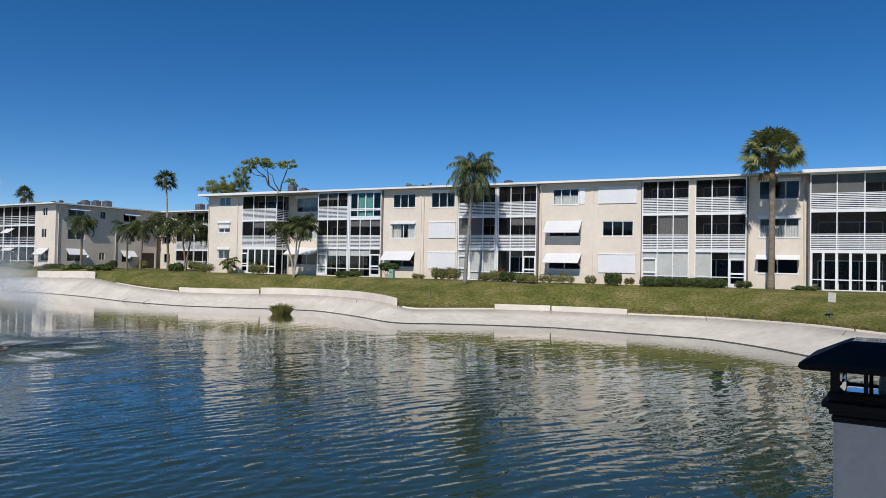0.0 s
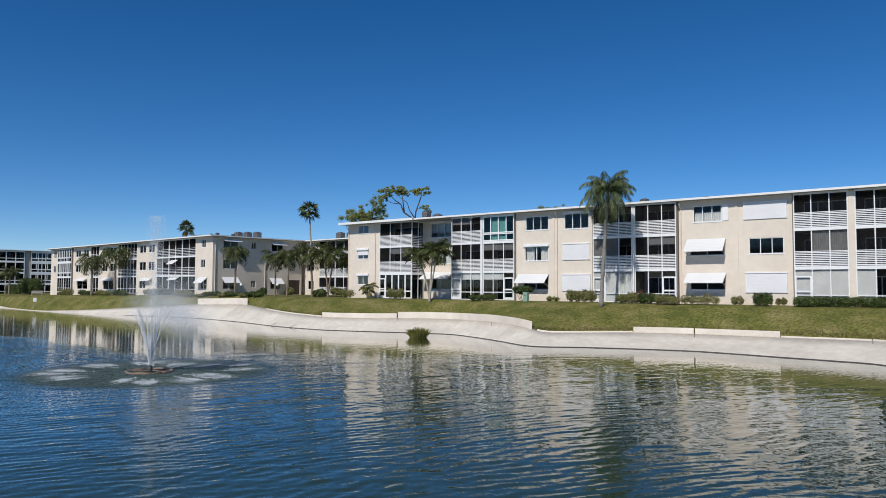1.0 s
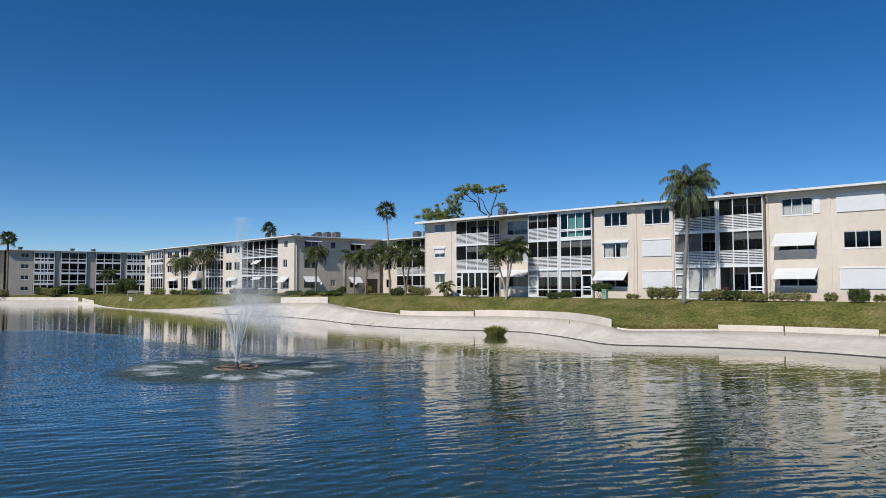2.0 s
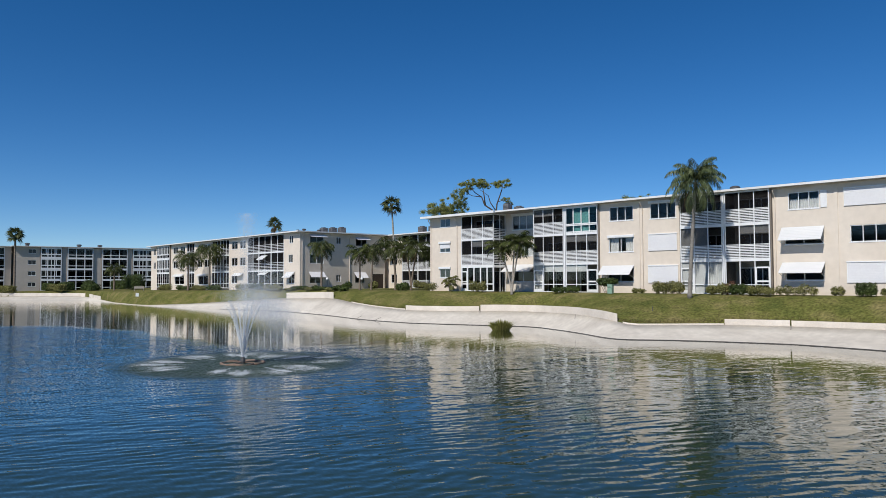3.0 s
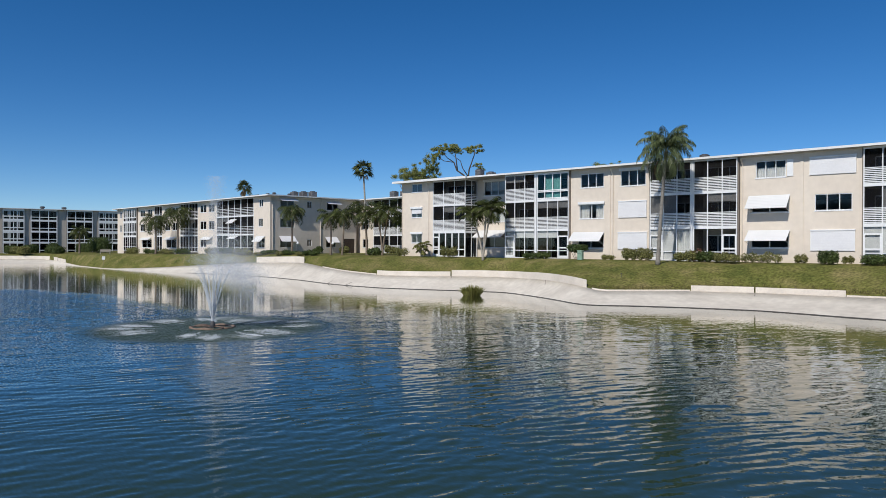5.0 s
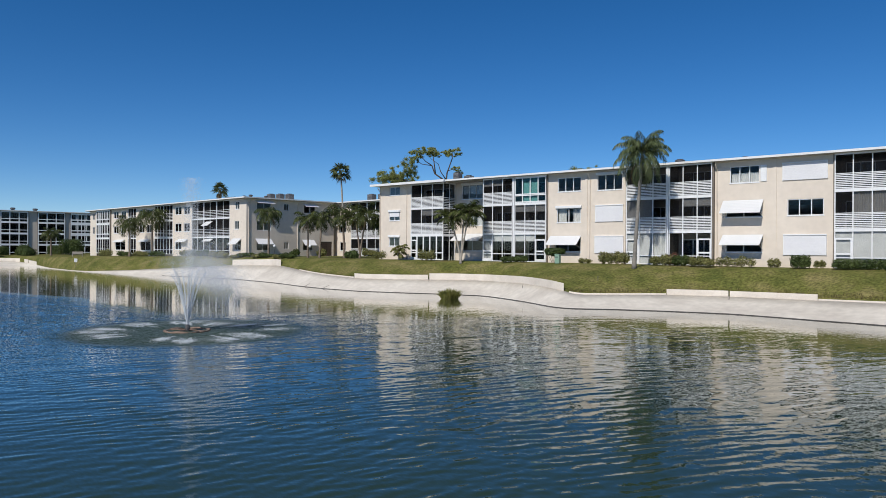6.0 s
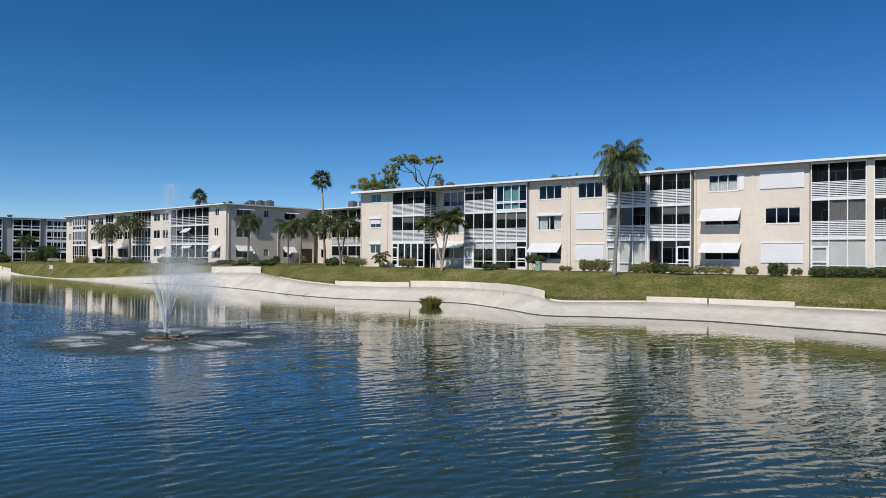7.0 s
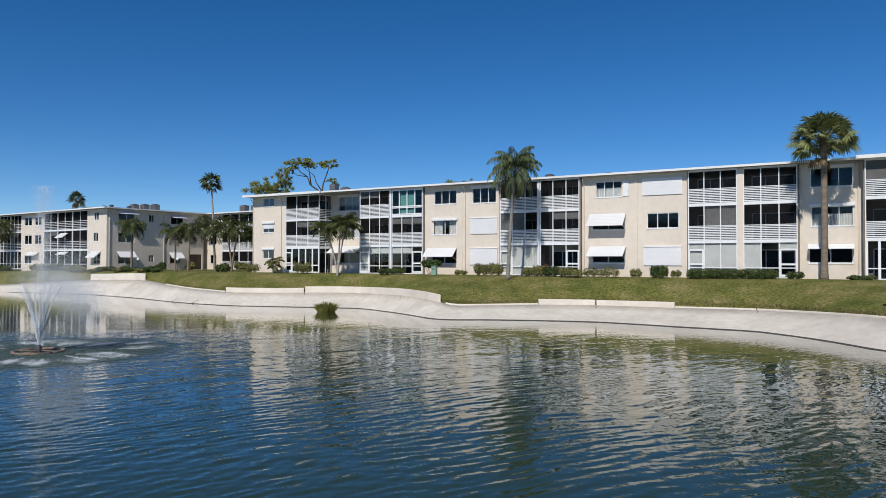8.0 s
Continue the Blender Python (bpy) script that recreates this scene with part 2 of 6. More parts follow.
def water_material():
    m = bpy.data.materials.new("pond water")
    m.use_nodes = True
    nt = m.node_tree
    nt.nodes.remove(nt.nodes["Principled BSDF"])
    body = nt.nodes.new("ShaderNodeBsdfDiffuse")
    gloss = nt.nodes.new("ShaderNodeBsdfGlossy")
    gloss.inputs["Color"].default_value = (0.97, 0.97, 0.97, 1)
    fres = nt.nodes.new("ShaderNodeFresnel")
    fres.inputs["IOR"].default_value = 1.33
    both = nt.nodes.new("ShaderNodeMixShader")
    nt.links.new(body.outputs[0], both.inputs[1])
    nt.links.new(gloss.outputs[0], both.inputs[2])
    nt.links.new(both.outputs[0], nt.nodes["Material Output"].inputs[0])
    tc = nt.nodes.new("ShaderNodeTexCoord")

    def noisy(scale, stretch, turn, detail, dist=0.0):
        mp = nt.nodes.new("ShaderNodeMapping")
        mp.inputs["Scale"].default_value = stretch
        mp.inputs["Rotation"].default_value = (0, 0, radians(turn))
        nt.links.new(tc.outputs["Object"], mp.inputs[0])
        n = nt.nodes.new("ShaderNodeTexNoise")
        n.inputs["Scale"].default_value, n.inputs["Detail"].default_value = scale, detail
        n.inputs["Distortion"].default_value = dist
        nt.links.new(mp.outputs[0], n.inputs["Vector"])
        return n.outputs[0]

    def mix_add(a, b, wa, wb):
        x = nt.nodes.new("ShaderNodeMath")
        x.operation = "MULTIPLY"
        nt.links.new(a, x.inputs[0])
        x.inputs[1].default_value = wa
        y = nt.nodes.new("ShaderNodeMath")
        y.operation = "MULTIPLY_ADD"
        nt.links.new(b, y.inputs[0])
        y.inputs[1].default_value = wb
        nt.links.new(x.outputs[0], y.inputs[2])
        return y.outputs[0]

    def ramped(value, a, b, lo, hi):
        r = nt.nodes.new("ShaderNodeMapRange")
        r.interpolation_type = "SMOOTHSTEP"
        for k, v in zip(("From Min", "From Max", "To Min", "To Max"), (a, b, lo, hi)):
            r.inputs[k].default_value = v
        nt.links.new(value, r.inputs["Value"])
        return r.outputs[0]

    def times(a, b):
        x = nt.nodes.new("ShaderNodeMath")
        x.operation = "MULTIPLY"
        nt.links.new(a, x.inputs[0])
        nt.links.new(b, x.inputs[1])
        return x.outputs[0]

    # the far arm of the pond is finer and flatter; the water under the spray is churned
    sep = nt.nodes.new("ShaderNodeSeparateXYZ")
    nt.links.new(tc.outputs["Object"], sep.inputs[0])
    calm = ramped(sep.outputs[0], -125, -95, 1.0, 0.12)
    gap = nt.nodes.new("ShaderNodeVectorMath")
    gap.operation = "DISTANCE"
    nt.links.new(tc.outputs["Object"], gap.inputs[0])
    gap.inputs[1].default_value = (*NOZZLE, 0)
    churn = ramped(gap.outputs["Value"], 4.4, 6.8, 1.0, 0.0)
    rip = nt.nodes.new("ShaderNodeAttribute")
    rip.attribute_name = "ripple"
    swell = noisy(2.0, (0.5, 1.0, 1.0), -60, 1.0, 0.3)
    fine = noisy(4.2, (0.6, 1.0, 1.0), -50, 1.0)
    h = times(swell, calm)
    h = mix_add(h, fine, 0.35, 0.08)
    h = mix_add(h, times(fine, churn), 1.0, 0.15)
    b = nt.nodes.new("ShaderNodeBump")
    b.inputs["Strength"].default_value = 1.0
    b.inputs["Distance"].default_value = 0.05
    nt.links.new(h, b.inputs["Height"])
    # small wind ripples rock the surface along the wind on top of that
    mp = nt.nodes.new("ShaderNodeMapping")
    mp.inputs["Scale"].default_value = (0.4, 1.0, 1.0)
    mp.inputs["Rotation"].default_value = (0, 0, radians(-62))
    nt.links.new(tc.outputs["Object"], mp.inputs[0])
    tilt = nt.nodes.new("ShaderNodeTexNoise")
    tilt.inputs["Scale"].default_value, tilt.inputs["Detail"].default_value = 15.0, 2.0
    nt.links.new(mp.outputs[0], tilt.inputs["Vector"])
    centre = nt.nodes.new("ShaderNodeVectorMath")
    centre.operation = "SUBTRACT"
    nt.links.new(tilt.outputs[0], centre.inputs[0])
    centre.inputs[1].default_value = (0.5, 0.5, 0.5)
    flat = nt.nodes.new("ShaderNodeVectorMath")
    flat.operation = "MULTIPLY"
    nt.links.new(centre.outputs[0], flat.inputs[0])
    flat.inputs[1].default_value = (-1.15, 0.8, 0.0)
    sized = nt.nodes.new("ShaderNodeVectorMath")
    sized.operation = "SCALE"
    nt.links.new(flat.outputs[0], sized.inputs[0])
    nt.links.new(rip.outputs["Fac"], sized.inputs["Scale"])
    total = nt.nodes.new("ShaderNodeVectorMath")
    total.operation = "ADD"
    nt.links.new(b.outputs[0], total.inputs[0])
    nt.links.new(sized.outputs[0], total.inputs[1])
    unit = nt.nodes.new("ShaderNodeVectorMath")
    unit.operation = "NORMALIZE"
    nt.links.new(total.outputs[0], unit.inputs[0])
    for node in (gloss, fres):
        nt.links.new(unit.outputs[0], node.inputs["Normal"])
    nt.links.new(ramped(churn, 0.0, 1.0, 0.02, 0.42), gloss.inputs["Roughness"])
    share = nt.nodes.new("ShaderNodeMapRange")
    for k, v in zip(("From Min", "From Max", "To Min", "To Max"), (0.05, 0.67, 0.0, 0.97)):
        share.inputs[k].default_value = v
    nt.links.new(fres.outputs[0], share.inputs["Value"])
    nt.links.new(times(share.outputs[0], ramped(churn, 0.0, 1.0, 1.0, 0.24)), both.inputs[0])
    # air beaten into the water turns it a milky green
    air = nt.nodes.new("ShaderNodeMix")
    air.data_type = "RGBA"
    nt.links.new(times(churn, ramped(fine, 0.3, 0.7, 0.4, 1.0)), air.inputs["Factor"])
    air.inputs["A"].default_value = (0.022, 0.041, 0.026, 1)
    air.inputs["B"].default_value = (0.040, 0.060, 0.040, 1)
    nt.links.new(air.outputs["Result"], body.inputs["Color"])
    return m


WATER = water_material()


# ---- mesh helpers ----
def box(bm, x0, x1, y0, y1, z0, z1):
    v = [bm.verts.new((x, y, z)) for z in (z0, z1) for x, y in ((x0, y0), (x1, y0), (x1, y1), (x0, y1))]
    for f in ((3, 2, 1, 0), (4, 5, 6, 7), (0, 1, 5, 4), (1, 2, 6, 5), (2, 3, 7, 6), (3, 0, 4, 7)):
        bm.faces.new([v[i] for i in f])


def boxes(*rows):
    bm = bmesh.new()
    for r in rows:
        box(bm, *r)
    return bm


def bevelled(bm, w=0.01, n=1):
    bmesh.ops.bevel(bm, geom=bm.edges[:], offset=w, segments=n, affect="EDGES")
    return bm


def tube(bm, pts, radii, sides=10, cap=True):
    """A tapered tube along points."""
    rings = []
    for i, (p, r) in enumerate(zip(pts, radii)):
        p = Vector(p)
        a = Vector(pts[max(i - 1, 0)])
        c = Vector(pts[min(i + 1, len(pts) - 1)])
        d = (c - a).normalized()
        u = d.cross(Vector((0, 1, 0)) if abs(d.y) < 0.9 else Vector((1, 0, 0))).normalized()
        w = d.cross(u)
        rings.append([bm.verts.new(p + r * (math.cos(k) * u + math.sin(k) * w)) for k in (2 * math.pi * j / sides for j in range(sides))])
    for a, b in zip(rings, rings[1:]):
        for j in range(sides):
            bm.faces.new((a[j], a[(j + 1) % sides], b[(j + 1) % sides], b[j]))
    if cap:
        bm.faces.new(rings[-1])
        bm.faces.new(rings[0][::-1])
    return bm


def to_mesh(name, bm, material):
    me = bpy.data.meshes.new(name)
    bmesh.ops.recalc_face_normals(bm, faces=bm.faces[:])
    bm.to_mesh(me)
    bm.free()
    me.materials.append(material)
    return me


def part(name, bm, material, parent, label="", smooth=False):
    ob = new(name, to_mesh(name, bm, material))
    ob.parent = parent
    if smooth:
        ob.data.polygons.foreach_set("use_smooth", [True] * len(ob.data.polygons))
    return tagged(ob, label)


def quads_mesh(name, verts, material, per=4):
    """A mesh of loose faces with per corners each, from an array of corners."""
    verts = np.asarray(verts, float).reshape(-1, 3)
    me = bpy.data.meshes.new(name)
    me.from_pydata(verts.tolist(), [], np.arange(len(verts)).reshape(-1, per).tolist())
    me.materials.append(material)
    return me


def thing(name, m, label, category, group="", kind=""):
    ob = new(name)
    ob.matrix_world = m
    return tagged(ob, label, category, group, kind)


def lone(name, me, label, category, group="", kind="", m=None):
    ob = new(name, me)
    if m is not None:
        ob.matrix_world = m
    return tagged(ob, label, category, group, kind)


# ---- pond, bank and lawn ----
# bearing from +y in degrees, distance of the waterline, distance and height of the kerb
SHORE = [
    (-180, 4.5, 5.4, 1.2), (-140, 40, 45, 1.2), (-110, 140, 147, 0.7), (-76.3, 185.3, 190.9, 0.74), (-70.5, 173.8, 179.1, 0.68),
    (-70.0, 153.7, 154.6, 0.13), (-67.4, 128.6, 129.1, 0.05), (-64.0, 115.6, 117.9, 0.52), (-61.5, 106.3, 110.4, 1.00), (-57.3, 96.2, 102.6, 1.59),
    (-53.3, 82.1, 89.7, 1.89), (-52.2, 77.3, 83.5, 1.54), (-50.3, 72.2, 77.3, 1.25), (-47.5, 67.6, 71.2, 1.09), (-44.0, 65.2, 68.8, 1.10),
    (-40.0, 63.1, 67.2, 1.17), (-37.6, 61.8, 65.9, 1.16), (-34.3, 55.2, 59.5, 1.24), (-32.0, 50.2, 54.2, 1.14), (-30.4, 49.5, 52.9, 0.80),
    (-27.5, 49.7, 53.1, 0.83),
]
SHORE_RIGHT = [
    (-23.6, 49.4, 53.6, 0.88), (-19.0, 48.9, 53.7, 0.86), (-13.4, 46.7, 51.2, 0.93), (-7.7, 45.2, 49.4, 1.01), (-3.8, 41.9, 46.4, 1.10),
    (-0.5, 38.5, 43.4, 1.19), (4, 36, 40.8, 1.1), (40, 20, 25, 1.1), (90, 11, 15, 1.2), (180, 4.5, 5.4, 1.2),
]
_shore = np.array(SHORE + SHORE_RIGHT, float)


def shore(az):
    """Waterline distance, kerb distance and kerb height on a bearing, with rounded corners."""
    w = np.array([-0.6, 0, 0.6])
    return [float(np.mean(np.interp(az + w, _shore[:, 0], _shore[:, k]))) for k in (1, 2, 3)]


def lawn_level(az):
    return float(np.interp(az, (-110, -76, -70, -66, -57, -50), (1.7, 1.7, 1.95, 2.3, 2.8, 2.82)))


def ground_at(x, y):
    az, d = math.degrees(math.atan2(x, y)), math.hypot(x, y)
    dw, dk, zk = shore(az)
    reach = max(3.5, min(54.6 / max(math.cos(radians(az)), 0.05), dk + 26) - dk)
    s = min(max((d - dk) / (0.8 * reach), 0), 1)
    z = zk + (0.7 if az < -70.5 else 0.05) + (lawn_level(az) - zk - (0.7 if az < -70.5 else 0.05)) * (s * (1.5 - 0.5 * s))
    return z


BEARINGS = np.r_[np.arange(-180, -80, 4.0), np.arange(-80, 10, 0.4), np.arange(10, 180, 4.0), 180.0]


def build_ground():
    steps = (0, 0.6, 1.5, 3, 5, 7, 9, 12, 15, 18, 22, 27, 34, 45, 70, 120, 250, 700, 3500)
    verts, faces = [], []
    for az in BEARINGS:
        dw, dk, zk = shore(az)
        s, c = math.sin(radians(az)), math.cos(radians(az))
        col = [(dw - 2.5, -1.2), (dw - 0.1, -0.25), (dk - 0.12, zk - 0.22)]
        for st in steps:
            d = dk + 0.02 + st
            n = 0.05 * noise.noise(Vector((s * d * 0.15, c * d * 0.15, 0))) if 1 < st < 60 else 0
            col.append((d, ground_at(s * d, c * d) + n))
        verts += [(s * d, c * d, z) for d, z in col]
    n = len(steps) + 3
    for i in range(len(BEARINGS) - 1):
        for j in range(n - 1):
            a = i * n + j
            faces.append((a, a + n, a + n + 1, a + 1))
    me = bpy.data.meshes.new("ground")
    me.from_pydata(verts, [], faces)
    me.materials.append(LAWN)
    me.polygons.foreach_set("use_smooth", [True] * len(faces))
    lone("ground", me, "mown green-brown lawn round the pond", "lawn", kind="structure")


def ribbon(name, az0, az1, profile, material, step=0.4):
    """A strip that follows the shore; profile(az) gives (distance, height) rows."""
    azs = np.arange(az0, az1 + step / 2, step)
    verts, faces = [], []
    for az in azs:
        rows = profile(az)
        s, c = math.sin(radians(az)), math.cos(radians(az))
        verts += [(s * d, c * d, z) for d, z in rows]
    n = len(rows)
    for i in range(len(azs) - 1):
        for j in range(n - 1):
            a = i * n + j
            faces.append((a, a + n, a + n + 1, a + 1))
    me = bpy.data.meshes.new(name)
    me.from_pydata(verts, [], faces)
    me.materials.append(material)
    return me


def bank_profile(az):
    dw, dk, zk = shore(az)
    slope = zk / (dk - dw)
    return [(dw - 1.2, -1.2 * slope - 0.1), (dw, 0.0), (dw + 0.3 * (dk - dw), zk * 0.26), (dw + 0.65 * (dk - dw), zk * 0.62), (dk - 0.05, zk), (dk, zk - 0.2)]


def kerb_profile(rise):
    def rows(az):
        dw, dk, zk = shore(az)
        return [(dk - 0.12, zk - 0.25), (dk - 0.10, zk + rise - 0.015), (dk - 0.08, zk + rise), (dk + 0.10, zk + rise), (dk + 0.12, zk + rise - 0.015), (dk + 0.12, zk - 0.25)]
    return rows


build_ground()
bank = lone("bank", ribbon("bank", -110, 60, bank_profile, CONCRETE), "pale sloping concrete bank along the waterline", "bank", kind="structure")
bank.data.polygons.foreach_set("use_smooth", [True] * len(bank.data.polygons))
kerb = thing("kerb", Matrix(), "cream concrete kerb in stepped sections above the bank", "kerb", kind="structure")
for az0, az1, rise in ((-110, -70.6, 0.72), (-70.58, -70.1, 0.62), (-52, -47.8, 0.08), (-47.75, -41.95, 0.42), (-41.85, -31.3, 0.55), (-30.9, -23.65, 0.08), (-23.6, -19.25, 0.38),
                       (-19.15, -13.4, 0.36), (-13.35, -7.75, 0.08), (-7.7, 1.9, 0.08), (2.0, 40, 0.08)):
    me = ribbon("kerb_block", az0, az1, kerb_profile(rise), KERB_MAT, step=(az1 - az0) / max(2, round((az1 - az0) / 0.4)))
    ob = new("kerb_block", me)
    ob.parent = kerb
# dark wet line at the foot of the bank, and the slots in it
wet = ribbon("waterline_stain", -62, 30, lambda az: [(shore(az)[0] - 0.02, 0.012), (shore(az)[0] + 0.16, 0.045)], JOINT)
ob = new("waterline_stain", wet)
ob.parent = bank


def build_water():
    """The pond: a sheet with small wind waves, flat beyond the stretch before the deck."""
    wr = np.random.RandomState(12)
    # finer mesh on the nearer water
    x0, x1, y0, y1 = -102.0, 20.0, 1.7, 57.0
    xs = np.r_[np.arange(x0, -44, 0.16), np.arange(-44, -30, 0.1), np.arange(-30, 15, 0.07), np.arange(15, x1, 0.2)]
    ys = np.r_[np.arange(y0, 8, 0.075), np.arange(8, 26, 0.064), np.arange(26, 36, 0.09), np.arange(36, y1, 0.15)]
    gx, gy = np.meshgrid(xs, ys)
    z = np.zeros_like(gx)
    warp_x = 0.35 * np.sin(gx * 0.31 + 0.23 * gy + 1.0) + 0.2 * np.sin(gx * 0.9 - 0.5 * gy)
    warp_y = 0.35 * np.sin(gy * 0.37 - 0.19 * gx) + 0.2 * np.sin(gy * 0.8 + 0.6 * gx + 2.0)
    for k in range(36):
        length = (0.27 if k % 5 < 4 else 0.5) * (1.75 ** wr.rand())
        way = radians(-10 + wr.randn() * 19)
        slope = 0.0148 * (0.8 + 0.4 * wr.rand())
        kk = 2 * math.pi / length
        group = 0.65 + 0.35 * np.sin(0.21 * gx * wr.randn() + 0.21 * gy * wr.randn() + 6.28 * wr.rand())
        z += slope / kk * group * np.sin(kk * (math.cos(way) * (gx + warp_x) + math.sin(way) * (gy + warp_y)) + 6.28 * wr.rand())
    for k in range(9):
        length, way = 1.1 + 1.5 * wr.rand(), radians(-12 + wr.randn() * 28)
        kk = 2 * math.pi / length
        z += np.interp(np.hypot(gx, gy), (15, 30), (0.0025, 0.0085)) / kk * np.sin(kk * (math.cos(way) * (gx + warp_x) + math.sin(way) * (gy + warp_y)) + 6.28 * wr.rand())
    # the wind reaches the middle of the pond; the water along the far banks lies smooth
    dist, bearing = np.hypot(gx, gy), np.degrees(np.arctan2(gx, gy))
    reach = np.interp(bearing, (-80, -73, -62, -50, -42, -34, -26, 0), (84, 76, 51, 46, 43, 45, 44.5, 36)) + 1.3 * np.sin(0.17 * gx) + 0.8 * np.sin(0.53 * gx + 1.0)
    windy = np.clip((reach - dist) / np.interp(bearing, (-60, -35), (9, 6)), 0, 1)
    windy = windy * windy * (3 - 2 * windy)
    left = np.clip((-22 - gx) / 18, 0, 1)
    z *= (0.07 + (0.93 - 0.45 * np.clip((dist - 17) / 16, 0, 1) * (1 - left)) * windy) * (1.25 - 0.25 * left)
    r = np.hypot(gx - NOZZLE[0], gy - NOZZLE[1])
    z += 0.0045 * np.exp(-np.clip(r - 5, 0, None) / 7.0) * np.sin(2 * math.pi * r / 0.8 + 0.6 * np.sin(gx))
    near = np.clip((6.4 - r) / 2.0, 0, 1)
    for k in range(14):
        way, kk = 6.28 * wr.rand(), 2 * math.pi / (0.34 + 0.3 * wr.rand())
        z += near * 0.036 / kk * np.sin(kk * (math.cos(way) * gx + math.sin(way) * gy) + 6.28 * wr.rand())
    edge = np.minimum.reduce([gx - x0, x1 - gx, gy - y0, y1 - gy])
    z *= np.clip(edge / 1.0, 0, 1)
    nx, ny = len(xs), len(ys)
    verts = np.stack([gx, gy, z], -1).reshape(-1, 3)
    i = (np.arange(ny - 1)[:, None] * nx + np.arange(nx - 1)[None]).ravel()
    quads = np.stack([i, i + 1, i + 1 + nx, i + nx], 1)
    xe, ye = float(xs[-1]), float(ys[-1])
    n = len(verts)
    frame_v = [(-300, -120, 0), (300, -120, 0), (300, 300, 0), (-300, 300, 0), (x0, y0, 0), (xe, y0, 0), (xe, ye, 0), (x0, ye, 0)]
    frame_f = [(n, n + 1, n + 5, n + 4), (n + 1, n + 2, n + 6, n + 5), (n + 2, n + 3, n + 7, n + 6), (n + 3, n, n + 4, n + 7)]
    me = bpy.data.meshes.new("water")
    me.from_pydata(np.vstack([verts, frame_v]).tolist(), [], quads.tolist() + frame_f)
    ripple = np.r_[(0.04 + windy * (0.03 + 0.97 * left)).ravel(), np.full(8, 0.04)]
    me.attributes.new("ripple", "FLOAT", "POINT").data.foreach_set("value", ripple)
    me.materials.append(WATER)
    me.polygons.foreach_set("use_smooth", [True] * len(me.polygons))
    lone("water", me, "rippled dark blue-green pond water", "water", kind="structure")


build_water()


# ---- apartment buildings ----
FLOORS = (0.0, 2.68, 5.42)  # floor levels above the base
ROOF_Z = 7.98


def wall_cells(bm, x0, x1, y, z0, z1, holes, thick=0.2, side=False):
    """A wall panel in one piece, in the plane y, from x0 to x1, with openings cut through. side: the wall runs along y in the plane x = y."""
    xs = sorted({x0, x1, *[min(max(v, x0), x1) for h in holes for v in h[:2]]})
    zs = sorted({z0, z1, *[v for h in holes for v in h[2:4]]})
    grid = {}

    def corner(i, k):
        if (i, k) not in grid:
            grid[i, k] = bm.verts.new((y, xs[i], zs[k]) if side else (xs[i], y, zs[k]))
        return grid[i, k]

    made = []
    for i in range(len(xs) - 1):
        for k in range(len(zs) - 1):
            mx, mz = (xs[i] + xs[i + 1]) / 2, (zs[k] + zs[k + 1]) / 2
            if not any(h[0] < mx < h[1] and h[2] < mz < h[3] for h in holes):
                made.append(bm.faces.new((corner(i, k), corner(i + 1, k), corner(i + 1, k + 1), corner(i, k + 1))))
    back = bmesh.ops.extrude_face_region(bm, geom=made, use_keep_orig=True)
    move = Vector((-thick, 0, 0)) if side else Vector((0, thick, 0))
    bmesh.ops.translate(bm, verts=[g for g in back["geom"] if isinstance(g, bmesh.types.BMVert)], vec=move)


def wavy(bm, x0, x1, y, z0, z1, pitch=0.16, depth=0.04):
    """A gathered curtain."""
    n = max(4, int((x1 - x0) / pitch * 4))
    prev = None
    for i in range(n + 1):
        x = x0 + (x1 - x0) * i / n
        yy = y + depth * math.sin(i * math.pi / 2 + 0.3 * math.sin(i * 1.7))
        cur = (bm.verts.new((x, yy, z0)), bm.verts.new((x, yy, z1)))
        if prev:
            bm.faces.new((prev[0], cur[0], cur[1], prev[1]))
        prev = cur


